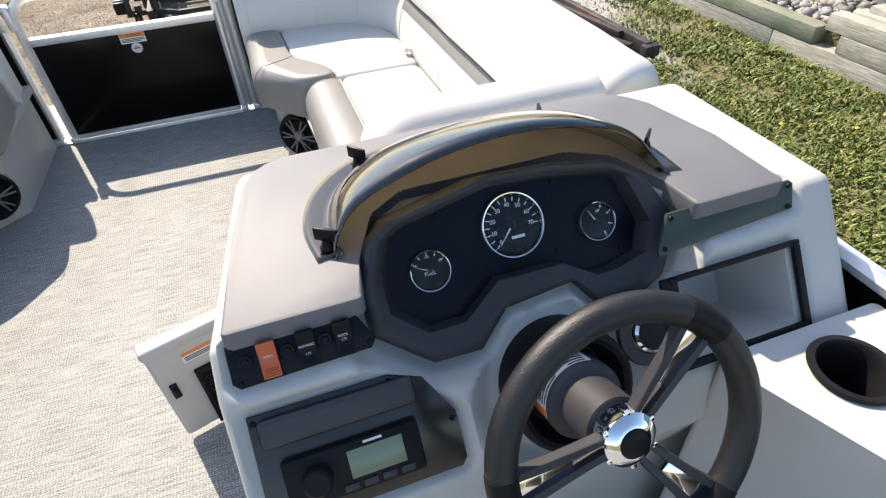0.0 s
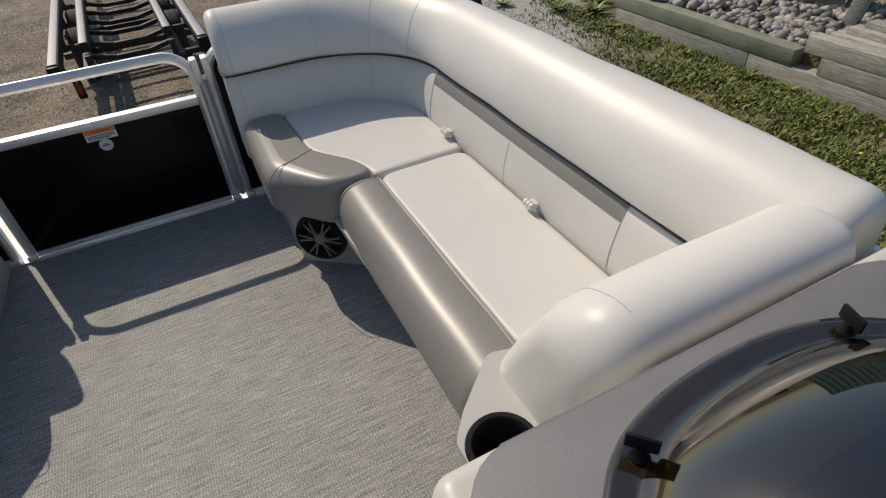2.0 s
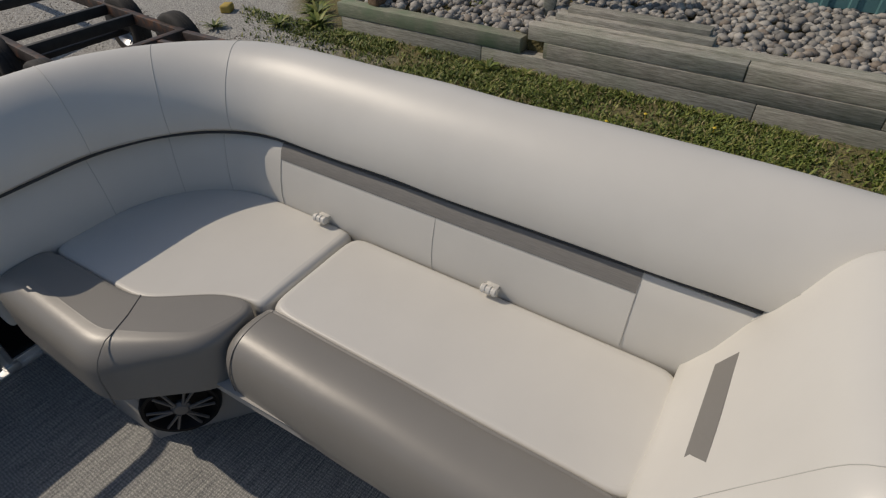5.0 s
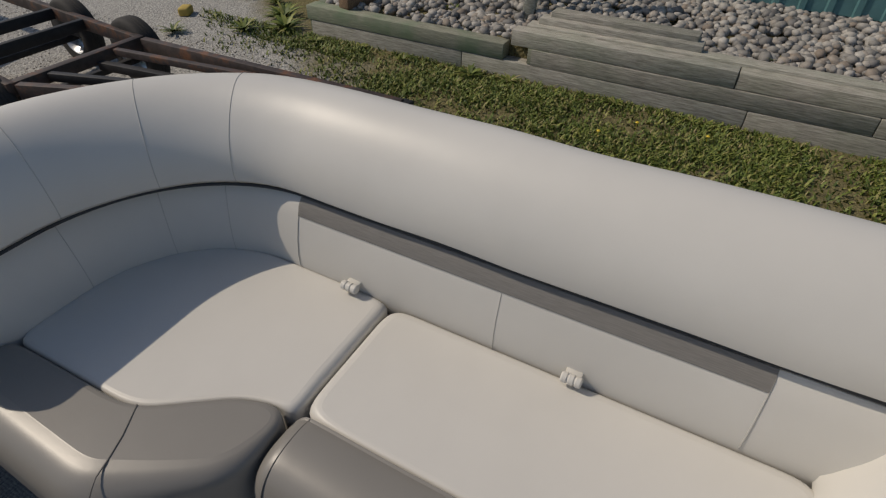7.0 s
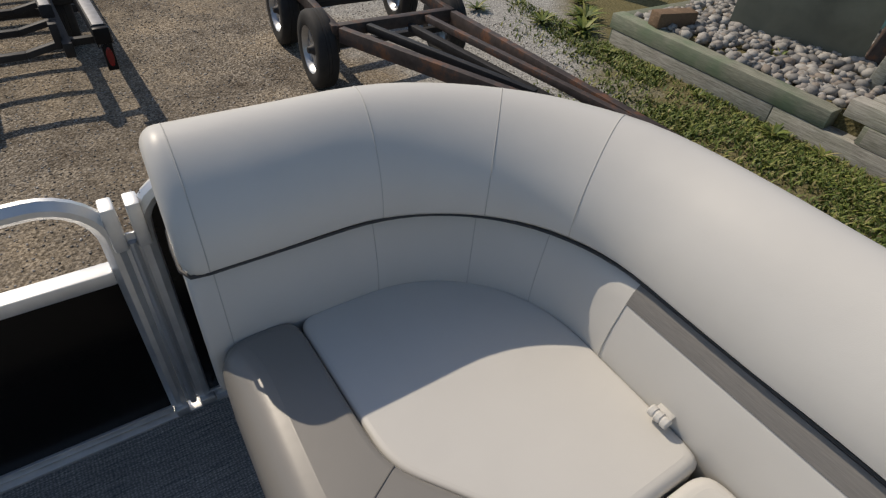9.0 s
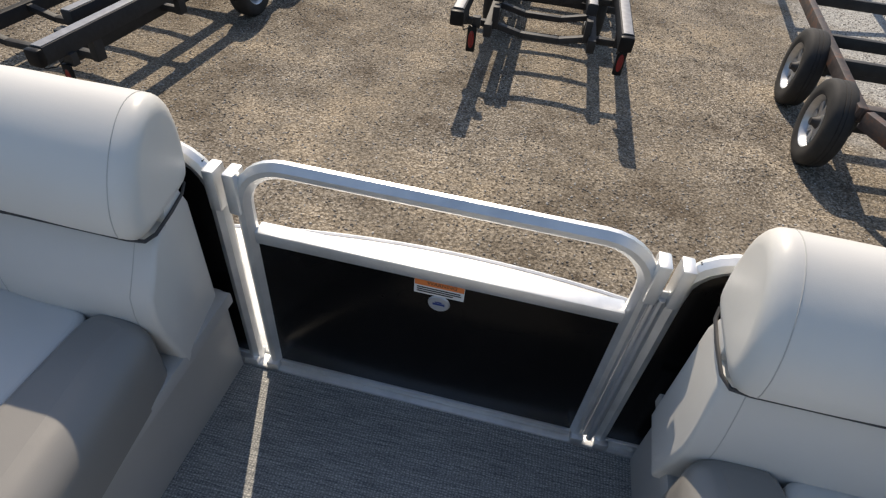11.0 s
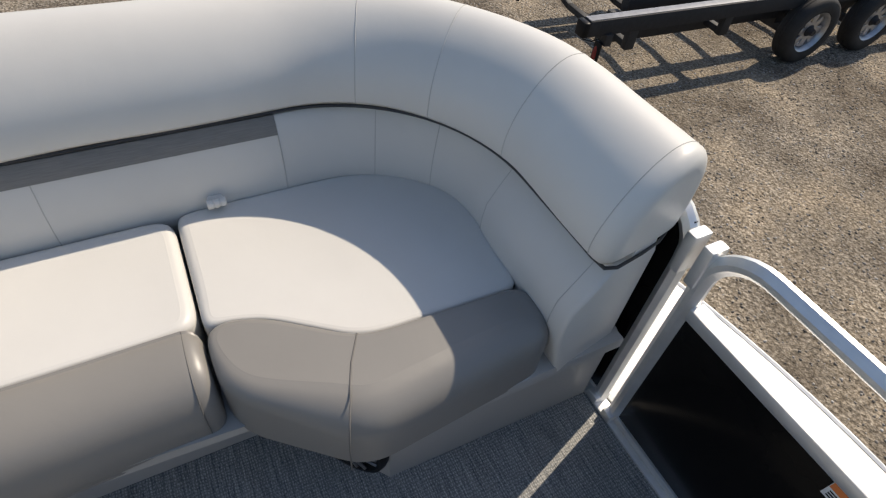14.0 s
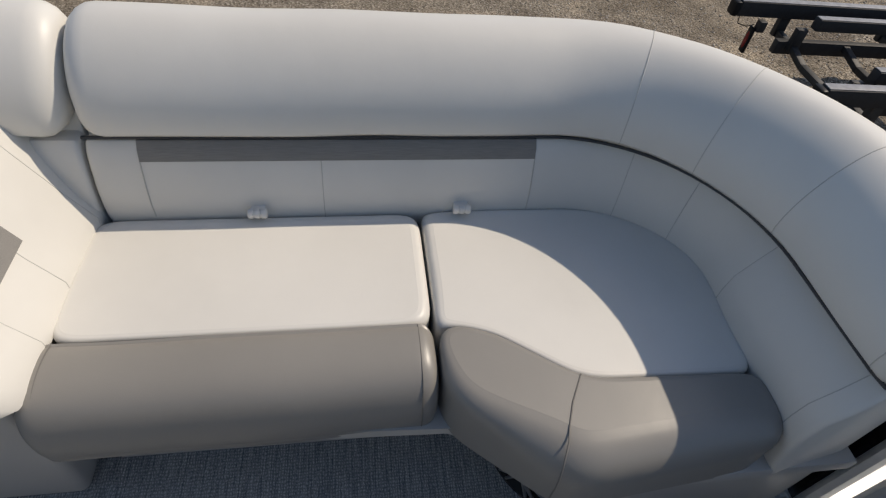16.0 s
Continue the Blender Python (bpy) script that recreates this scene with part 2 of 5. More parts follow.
COVER = simple("charcoal_cover", (0.045, 0.044, 0.047), 0.5, vary=0.1, grain=0.4, gscale=900)
GLOSSY = simple("black_gloss_plate", (0.030, 0.027, 0.024), 0.22, vary=0.15, scale=6)
OLIVE = simple("dark_green_plate", (0.035, 0.048, 0.040), 0.4, vary=0.15)
TIMBER = timber("weathered_timber", (0.17, 0.16, 0.135), (0.54, 0.515, 0.455), 0.22)
TIMBERG = timber("green_timber", (0.15, 0.15, 0.115), (0.36, 0.36, 0.28), 0.75)
for quiet in (BLACK, FENCE, PANEL):
    quiet.node_tree.nodes["Principled BSDF"].inputs["Specular IOR Level"].default_value = 0.13
DIAL = simple("dial_black", (0.006, 0.006, 0.007), 0.6)
DIAL.node_tree.nodes["Principled BSDF"].inputs["Specular IOR Level"].default_value = 0.1
GROUND = ground_material()
GRASS = random_tint("grass_blades", [(0.0, (0.06, 0.098, 0.015)), (0.45, (0.14, 0.19, 0.03)), (0.80, (0.26, 0.28, 0.06)), (1.0, (0.34, 0.28, 0.13))], 0.6, 0)
STONES = random_tint("river_stones", [(0.0, (0.17, 0.165, 0.16)), (0.35, (0.30, 0.285, 0.262)), (0.7, (0.47, 0.45, 0.415)), (1.0, (0.25, 0.205, 0.165))], 0.7, 0.3)
GRAVEL = random_tint("gravel_stones", [(0.0, (0.075, 0.066, 0.056)), (0.5, (0.235, 0.212, 0.182)), (1.0, (0.50, 0.47, 0.43))], 0.85, 0.3)
RUST = rusty("rusty_steel", (0.035, 0.025, 0.022), 0.9)
STEEL = rusty("black_steel", (0.012, 0.012, 0.013), 0.25)
BUNK = simple("black_bunk_carpet", (0.02, 0.02, 0.022), 0.7, vary=0.3, scale=30, grain=0.6, gscale=300)
BUNKTOP = simple("grey_bunk_strip", (0.30, 0.30, 0.31), 0.5, vary=0.2, scale=20)
TYRE = simple("tyre_rubber", (0.028, 0.026, 0.024), 0.8, vary=0.3, scale=14, grain=0.4, gscale=150)
RIM = simple("galvanised_rim", (0.50, 0.51, 0.52), 0.4, 0.8, vary=0.15, scale=20)
RED = simple("red_lens", (0.22, 0.012, 0.015), 0.25)
TEAL = simple("teal_siding", (0.095, 0.215, 0.225), 0.5, vary=0.08, scale=3)
PLY = simple("weathered_plywood", (0.21, 0.215, 0.165), 0.8, vary=0.25, scale=3.0, grain=0.4, gscale=60)
YELLOWST = simple("faded_yellow", (0.45, 0.33, 0.08), 0.8, vary=0.2)
YELLOW = simple("yellow_paint", (0.65, 0.47, 0.03), 0.5)


# ---- mesh helpers ----
def part(name, bm, material, parent=None, label="", smooth=True, sharp=35.0):
    """Links a bmesh as one mesh object, under a thing or a part."""
    bmesh.ops.recalc_face_normals(bm, faces=bm.faces)
    me = bpy.data.meshes.new(name)
    if smooth:
        flat = bm.faces.layers.int.get("flat")
        for f in bm.faces:
            f.smooth = not (flat and f[flat])
        lim = radians(sharp)
        for e in bm.edges:
            if len(e.link_faces) == 2 and e.calc_face_angle(0) > lim:
                e.smooth = False
    bm.to_mesh(me)
    bm.free()
    me.materials.append(material)
    ob = new(name, me)
    if parent:
        ob.parent = parent
    if label:
        ob["label"] = label
    return ob


def thing(name, label, category, at=(0, 0, 0), group="", kind=""):
    ob = new(name)
    ob.location = at
    ob.empty_display_size = 0.1
    return tagged(ob, label, category, group, kind)


def mesh(*bms):
    """Joins several bmeshes into one."""
    out = bmesh.new()
    for b in bms:
        me = bpy.data.meshes.new("tmp")
        b.to_mesh(me)
        b.free()
        out.from_mesh(me)
        bpy.data.meshes.remove(me)
    return out


def moved(bm, m):
    bmesh.ops.transform(bm, matrix=m, verts=bm.verts)
    return bm


def box(x0, x1, y0, y1, z0, z1, bevel=0.004, seg=2):
    bm = bmesh.new()
    bmesh.ops.create_cube(bm, size=1)
    bmesh.ops.transform(bm, matrix=Matrix.LocRotScale(((x0 + x1) / 2, (y0 + y1) / 2, (z0 + z1) / 2), None, (abs(x1 - x0), abs(y1 - y0), abs(z1 - z0))), verts=bm.verts)
    if bevel:
        bmesh.ops.bevel(bm, geom=bm.edges[:], offset=bevel, segments=seg, profile=0.5, affect="EDGES")
    return bm


def fillet(pts, r, n=8):
    """A polyline with its inner corners rounded by r."""
    out = [Vector(pts[0]).to_2d()]
    for a, b, c in zip(pts, pts[1:], pts[2:]):
        a, b, c = Vector(a).to_2d(), Vector(b).to_2d(), Vector(c).to_2d()
        d1, d2 = (a - b).normalized(), (c - b).normalized()
        half = d1.angle(d2) / 2
        cut = min(r / math.tan(half), (a - b).length * 0.49 if len(pts) > 3 else 9, (c - b).length * 0.49 if len(pts) > 3 else 9)
        rr = cut * math.tan(half)
        ctr = b + (d1 + d2).normalized() * (rr / math.sin(half))
        p, q = b + d1 * cut - ctr, b + d2 * cut - ctr
        ang = p.angle_signed(q)
        for k in range(n + 1):
            w = -ang * k / n
            out.append(ctr + Vector((p.x * math.cos(w) - p.y * math.sin(w), p.x * math.sin(w) + p.y * math.cos(w))))
    out.append(Vector(pts[-1]).to_2d())
    return out


def closed_fillet(pts, r, n=5):
    m = (Vector(pts[0]).to_2d() + Vector(pts[-1]).to_2d()) / 2
    return fillet([m, *pts, m], r, n)[1:-1]


def dense(path, step=0.04):
    out = [path[0]]
    for a, b in zip(path, path[1:]):
        k = max(1, int((b - a).length / step))
        out += [a.lerp(b, (i + 1) / k) for i in range(k)]
    return out


def normals2d(path):
    out = []
    for i in range(len(path)):
        t = (path[min(i + 1, len(path) - 1)] - path[max(i - 1, 0)]).normalized()
        out.append(Vector((-t.y, t.x)))
    return out


def sweep(path, profile, cap=(0.0, 0.0), lump=0.0):
    """Sweeps a closed (outward, z) profile along a plan path; cap: radius by which each end is rounded."""
    bm = bmesh.new()
    nor = normals2d(path)
    cd, cz = sum(p[0] for p in profile) / len(profile), sum(p[1] for p in profile) / len(profile)
    stations = []
    t0, t1 = (path[1] - path[0]).normalized(), (path[-1] - path[-2]).normalized()
    size = min(max(p[0] for p in profile) - min(p[0] for p in profile), max(p[1] for p in profile) - min(p[1] for p in profile)) / 2

    def end(p, n, t, r, flip):
        rows = []
        for k in range(6):
            a = math.pi / 2 * (5 - k) / 5
            rows.append((p + t * (r * math.sin(a)), n, 1 - (1 - math.cos(a)) * r / size))
        return rows if not flip else rows[::-1]
    if cap[0]:
        stations += end(path[0] + t0 * cap[0], nor[0], -t0, cap[0], False)[:-1]
    run = [0.0]
    for a, b in zip(path, path[1:]):
        run.append(run[-1] + (b - a).length)
    inner = [(p, n, 1.0) for p, n, d in zip(path, nor, run) if cap[0] + 0.003 <= d <= run[-1] - cap[1] - 0.003]
    inner = [(path[0] + t0 * cap[0], nor[0], 1.0)] + inner + [(path[-1] - t1 * cap[1], nor[-1], 1.0)]
    stations += inner
    if cap[1]:
        stations += end(path[-1] - t1 * cap[1], nor[-1], t1, cap[1], True)[1:]
    rings = []
    for i, (p, n, s) in enumerate(stations):
        row = []
        for d, z in profile:
            dd, zz = cd + (d - cd) * s, cz + (z - cz) * s
            q = p + n * dd
            w = noise.noise(Vector((q.x * 5, q.y * 5, zz * 5))) * lump if lump else 0
            row.append(bm.verts.new((q.x + n.x * w, q.y + n.y * w, zz + w * 0.6)))
        rings.append(row)
    for a, b in zip(rings, rings[1:]):
        for i in range(len(profile)):
            j = (i + 1) % len(profile)
            bm.faces.new((a[i], a[j], b[j], b[i]))
    bm.faces.new(rings[0])
    bm.faces.new(rings[-1])
    return bm


def smooth_profile(pts, k=3):
    """Catmull-Rom through a closed profile."""
    n, out = len(pts), []
    for i in range(n):
        p0, p1, p2, p3 = (Vector(pts[(i + j - 1) % n]) for j in range(4))
        for s in range(k):
            t = s / k
            out.append(0.5 * ((2 * p1) + (p2 - p0) * t + (2 * p0 - 5 * p1 + 4 * p2 - p3) * t * t + (3 * p1 - p0 - 3 * p2 + p3) * t ** 3))
    return [tuple(v) for v in out]


def inset(poly, amounts):
    out, n = [], len(poly)
    for i, p in enumerate(poly):
        a, b = (p - poly[i - 1]).normalized(), (poly[(i + 1) % n] - p).normalized()
        na, nb = Vector((-a.y, a.x)), Vector((-b.y, b.x))
        m = (na + nb)
        m = m / max(0.35, m.length_squared / 2) if m.length > 1e-6 else na
        out.append(p + m * amounts[i])
    return out


def even(poly, step=0.014, rounds=5):
    """A closed outline with evenly spaced points and softened corners."""
    pts = [Vector(p).to_2d() for p in poly]
    edges = [(a, b, (b - a).length) for a, b in zip(pts, pts[1:] + pts[:1])]
    total = sum(e[2] for e in edges)
    n = max(24, int(total / step))
    out, k, run = [], 0, 0.0
    for i in range(n):
        at = total * i / n
        while run + edges[k][2] < at:
            run += edges[k][2]
            k += 1
        a, b, length = edges[k]
        out.append(a.lerp(b, (at - run) / max(length, 1e-9)))
    for _ in range(rounds):
        out = [p * 0.5 + (out[q - 1] + out[(q + 1) % n]) * 0.25 for q, p in enumerate(out)]
    return out


def cushion(poly, z0, z1, radius, dome=0.0, under=0.02, rounds=5):
    """A stuffed pad from a counter-clockwise plan outline; radius(p) rounds its upper edge."""
    bm = bmesh.new()
    poly = even(poly, rounds=rounds)
    n = len(poly)
    rad = [radius(p) for p in poly]
    for _ in range(14):
        rad = [r * 0.5 + (rad[i - 1] + rad[(i + 1) % n]) * 0.25 for i, r in enumerate(rad)]
    rings = []

    def ring(pts, zs):
        rings.append([bm.verts.new((a.x, a.y, z)) for a, z in zip(pts, zs)])
    ring(inset(poly, [under] * n), [z0] * n)
    ring(poly, [z0 + under] * n)
    cur, done = poly, 0.0
    for k in range(9):
        a = math.pi / 2 * k / 8
        step = (1 - math.cos(a)) - done
        done = 1 - math.cos(a)
        if k:
            cur = inset(cur, [r * step for r in rad])
            cur = [p * 0.7 + (cur[i - 1] + cur[(i + 1) % n]) * 0.15 for i, p in enumerate(cur)]
        ring(cur, [z1 - r + r * math.sin(a) for r in rad])
    cur = inset(cur, [0.003] * n)
    ring(cur, [z1 + 0.0006] * n)
    for a, b in zip(rings, rings[1:]):
        for i in range(n):
            j = (i + 1) % n
            bm.faces.new((a[i], a[j], b[j], b[i]))
    layer = bm.faces.layers.int.new("flat")
    ends = [bm.faces.new(rings[-1]), bm.faces.new(rings[0][::-1])]
    for f in bmesh.ops.triangulate(bm, faces=ends, ngon_method="BEAUTY")["faces"]:
        f[layer] = 1
    return bm


def holed_prism(poly, hole, r, z0, z1, n=32):
    """A plan outline given thickness, with a round hole through it."""
    bm = bmesh.new()
    circle = [(hole[0] + r * math.cos(2 * math.pi * k / n), hole[1] + r * math.sin(2 * math.pi * k / n)) for k in range(n)]
    loops = []
    for z in (z0, z1):
        row = []
        for pts in (poly, circle):
            vs = [bm.verts.new((p[0], p[1], z)) for p in pts]
            row.append(vs)
        es = [bm.edges.new((vs[i], vs[(i + 1) % len(vs)])) for vs in row for i in range(len(vs))]
        bmesh.ops.triangle_fill(bm, edges=es, use_beauty=True)
        loops.append(row)
    for lo, hi in zip(*loops):
        for i in range(len(lo)):
            j = (i + 1) % len(lo)
            bm.faces.new((lo[i], lo[j], hi[j], hi[i]))
    return bm


def prism(poly, z0, z1, bevel=0.0, seg=2, m=None):
    """A plan outline (or any 2D outline, turned by m) given thickness."""
    bm = bmesh.new()
    lo = [bm.verts.new((p[0], p[1], z0)) for p in poly]
    hi = [bm.verts.new((p[0], p[1], z1)) for p in poly]
    bm.faces.new(lo[::-1])
    top = bm.faces.new(hi)
    for i in range(len(poly)):
        j = (i + 1) % len(poly)
        bm.faces.new((lo[i], lo[j], hi[j], hi[i]))
    if bevel:
        bmesh.ops.bevel(bm, geom=top.edges[:], offset=bevel, segments=seg, profile=0.5, affect="EDGES")
    if m:
        moved(bm, m)
    return bm


def tube(pts, r, n=8, closed=False, flat=1.0):
    """A round tube through 3D points."""
    bm = bmesh.new()
    pts = [Vector(p) for p in pts]
    rings, up = [], None
    for i, p in enumerate(pts):
        a = pts[i - 1] if (closed or i > 0) else p
        b = pts[(i + 1) % len(pts)] if (closed or i < len(pts) - 1) else p
        t = (b - a).normalized()
        if up is None:
            up = t.orthogonal().normalized() if abs(t.z) > 0.9 else Vector((0, 0, 1))
        side = t.cross(up).normalized()
        u2 = side.cross(t).normalized()
        up = u2
        rings.append([bm.verts.new(p + side * (r * math.cos(2 * math.pi * k / n)) + u2 * (r * flat * math.sin(2 * math.pi * k / n))) for k in range(n)])
    pairs = list(zip(rings, rings[1:])) + ([(rings[-1], rings[0])] if closed else [])
    for a, b in pairs:
        for k in range(n):
            bm.faces.new((a[k], a[(k + 1) % n], b[(k + 1) % n], b[k]))
    if not closed:
        bm.faces.new(rings[0][::-1])
        bm.faces.new(rings[-1])
    return bm


def lathe(profile, n=32, m=None):
    """Turns an (r, z) profile about z."""
    bm = bmesh.new()
    rings = []
    for r, z in profile:
        if r < 1e-5:
            rings.append([bm.verts.new((0, 0, z))])
        else:
            rings.append([bm.verts.new((r * math.cos(2 * math.pi * k / n), r * math.sin(2 * math.pi * k / n), z)) for k in range(n)])
    for a, b in zip(rings, rings[1:]):
        for k in range(n):
            j = (k + 1) % n
            if len(a) == 1 and len(b) > 1:
                bm.faces.new((a[0], b[j], b[k]))
            elif len(b) == 1 and len(a) > 1:
                bm.faces.new((a[k], a[j], b[0]))
            elif len(a) > 1:
                bm.faces.new((a[k], a[j], b[j], b[k]))
    if m:
        moved(bm, m)
    return bm


def basis(origin, u, v):
    """A frame with x along u, y along v, z along their cross product."""
    u, v = Vector(u).normalized(), Vector(v).normalized()
    n = u.cross(v)
    return Matrix(((u.x, v.x, n.x, origin[0]), (u.y, v.y, n.y, origin[1]), (u.z, v.z, n.z, origin[2]), (0, 0, 0, 1)))


def lettering(name, words, size, m, material, parent, align="CENTER", depth=0.0003):
    cu = bpy.data.curves.new("letters", "FONT")
    cu.body, cu.size, cu.align_x, cu.align_y, cu.extrude = words, size, align, "CENTER", depth
    tmp = new("letters", cu)
    bpy.context.view_layer.update()
    me = bpy.data.meshes.new_from_object(tmp)
    bpy.data.objects.remove(tmp)
    me.transform(m)
    me.materials.clear()
    me.materials.append(material)
    me.name = name
    ob = new(name, me)
    ob.parent = parent
    return ob


def bars(lines, m, thick=0.0006):
    """Unreadable print as plain bars: (x0, x1, y, height)."""
    out = [box(a, b, y - h / 2, y + h / 2, 0, thick, 0) for a, b, y, h in lines]
    return moved(mesh(*out), m)


# ---- deck, bow fence and gate ----
deck = thing("floor", "woven grey-beige vinyl boat deck floor", "floor", kind="structure")
part("deck_covering", prism(closed_fillet([(-1.30, -6.0), (1.33, -6.0), (1.33, -0.02), (-1.30, -0.02)], 0.05), -0.012, 0.0, 0.0), DECK, deck)
part("deck_core", prism(closed_fillet([(-1.33, -6.0), (1.36, -6.0), (1.36, 0.02), (-1.33, 0.02)], 0.05), -0.10, -0.013, 0.0), ALU, deck)
bow = [(x, 0.03) for x in (-1.33, 1.36)] + [(1.36 - 2.69 * k / 24, 0.20 + 0.36 * math.sin(math.pi * k / 24) ** 0.6) for k in range(25)]
part("bow_plate", prism(bow, -0.11, -0.012, 0.006), PLATE, deck, "bare aluminium tread plate")
part("bow_trim", tube([(x, y + 0.004, -0.018) for x, y in bow[2:]], 0.011, 8), ALU, deck, "bright rounded bow trim")
part("deck_edge_trim", box(-1.30, 1.33, -0.028, 0.012, 0.0005, 0.010, 0.003), ALU, deck)


hull = thing("pontoon_hull", "bright aluminium pontoon tubes under the deck on timber blocks", "hull")
for x in (-0.85, 0.88):
    part("pontoon", tube([(x, -6.0, -0.40), (x, -0.9, -0.40), (x, -0.3, -0.36), (x, 0.15, -0.24)], 0.29, 20), ALU, hull)
    for y in (-5.0, -2.8, -1.2):
        part("support_block", box(x - 0.2, x + 0.2, y - 0.15, y + 0.15, -0.87, -0.67, 0.01), TIMBER, hull)


def rail_path(x0, x1, z0, z1, r=0.09):
    pts = fillet([(x0, z0), (x0, z1), (x1, z1), (x1, z0)], r, 8)
    return [Vector((p.x, 0, p.y)) for p in pts]


def square_tube(pts, w=0.032, depth=0.032):
    """A rectangular extruded tube through points of one upright plane."""
    bm = bmesh.new()
    rings = []
    for i, p in enumerate(pts):
        t = (pts[min(i + 1, len(pts) - 1)] - pts[max(i - 1, 0)]).normalized()
        y = Vector((0, 1, 0)) if abs(t.y) < 0.9 else Vector((1, 0, 0))
        s = t.cross(y).normalized()
        y = s.cross(t)
        c = 0.30
        rings.append([bm.verts.new(p + s * (w / 2 * a) + y * (depth / 2 * b)) for a, b in ((1, c), (c, 1), (-c, 1), (-1, c), (-1, -c), (-c, -1), (c, -1), (1, -c))])
    for a, b in zip(rings, rings[1:]):
        for k in range(8):
            bm.faces.new((a[k], a[(k + 1) % 8], b[(k + 1) % 8], b[k]))
    bm.faces.new(rings[0][::-1])
    bm.faces.new(rings[-1])
    return bm


gate = thing("gate", "black panelled bow gate in a bright aluminium tube frame, closed", "gate", (0, 0, 0))
part("tube_frame", square_tube(rail_path(-0.395, 0.395, 0.03, 0.650, 0.10), 0.036, 0.034), ALU, gate)
part("panel", box(-0.378, 0.378, -0.006, 0.004, 0.03, 0.462, 0.001), FENCE, gate)
part("middle_rail", box(-0.379, 0.379, -0.016, 0.022, 0.455, 0.487, 0.004), ALU, gate, "aluminium rail along the panel's top")
part("bottom_rail", box(-0.379, 0.379, -0.014, 0.014, 0.014, 0.034, 0.003), ALU, gate)
GATE_M = basis((0.016, -0.0085, 0.432), (1, 0, 0), (0, 0, 1))
wl = part("warning_label", moved(box(-0.053, 0.053, -0.022, 0.022, 0, 0.0008, 0.0003), GATE_M), LABEL, gate, "white and orange warning label")
part("label_band", moved(box(-0.052, 0.052, 0.003, 0.021, 0.0008, 0.0012, 0), GATE_M), LABELO, wl)
lettering("label_word", "WARNING", 0.013, GATE_M @ Matrix.Translation((0.006, 0.012, 0.0012)), INK, wl)
part("label_print", bars([(-0.047, 0.045, -0.003, 0.003), (-0.047, 0.047, -0.009, 0.003), (-0.047, 0.030, -0.015, 0.003)], GATE_M @ Matrix.Translation((0, 0, 0.0008))), INK, wl)
part("badge", lathe([(0, 0.003), (0.021, 0.003), (0.024, 0), (0.0, 0)], 28, basis((0.018, -0.0065, 0.386), (1, 0, 0), (0, 0, 1)) @ Matrix.Scale(1, 4)), SILVER, gate, "round silver badge with a plain mark")
part("badge_mark", bars([(-0.013, 0.013, 0.0, 0.005), (-0.008, 0.006, 0.006, 0.003)], basis((0.018, -0.0098, 0.386), (1, 0, 0), (0, 0, 1))), BLUE, gate)


part("hinge", tube([(0.4265, -0.017, z) for z in (0.03, 0.2, 0.4, 0.545)], 0.0075, 8), SILVER, gate, "long piano hinge")
part("hinge_leaf", box(0.412, 0.441, -0.012, -0.006, 0.03, 0.56, 0.001), SILVER, gate)
for side in (-1, 1):
    for x0, x1 in ((0.394, 0.419), (0.435, 0.460)):
        part("tube_cap", box(side * x0, side * x1, -0.024, 0.020, 0.53, 0.628, 0.005), ALU, gate)
    for x0, x1 in ((0.382, 0.414), (0.439, 0.476)):
        part("post_foot", box(side * x0, side * x1, -0.028, 0.022, 0.001, 0.03, 0.004), ALU, gate)


def fence_run(name, pts, label):
    """A fence of black sheet in aluminium tube; pts: plan corners from the gate outwards."""
    th = thing(name, label, "fence", kind="")
    pts = [Vector((*p, 0)) for p in pts]
    line = [pts[0] + Vector((0, 0, z)) for z in (0.01, 0.2, 0.4, 0.54)]
    d = (pts[1] - pts[0]).normalized()
    for k in range(1, 7):
        a = math.pi / 2 * k / 6
        line.append(pts[0] + d * (0.09 * (1 - math.cos(a))) + Vector((0, 0, 0.560 + 0.09 * math.sin(a))))
    line += [p + Vector((0, 0, 0.650)) for p in pts[1:]]
    part("tube_frame", tube(line, 0.018, 8), ALU, th)
    for a, b in zip(pts, pts[1:]):
        t = (b - a).normalized()
        m = basis(a, t, (0, 0, 1))
        part("panel", moved(box(0.012, (b - a).length - 0.01, 0.03, 0.635, -0.004, 0.004, 0.001), m), FENCE, th)
        part("bottom_rail", moved(box(0.0, (b - a).length, 0.005, 0.032, -0.013, 0.013, 0.003), m), ALU, th)
        part("post", moved(box((b - a).length - 0.018, (b - a).length + 0.018, 0.0, 0.635, -0.017, 0.017, 0.004), m), ALU, th)
    return th


fence_run("fence", [(0.452, 0.0), (1.12, 0.0), (1.335, -0.30), (1.335, -2.2), (1.335, -4.2), (1.335, -5.9)], "black sheet boat fence with bright aluminium rails")
fence_run("fence", [(-0.452, 0.0), (-1.09, 0.0), (-1.305, -0.30), (-1.305, -2.2), (-1.305, -4.2), (-1.305, -5.9)], "black sheet boat fence with bright aluminium rails")

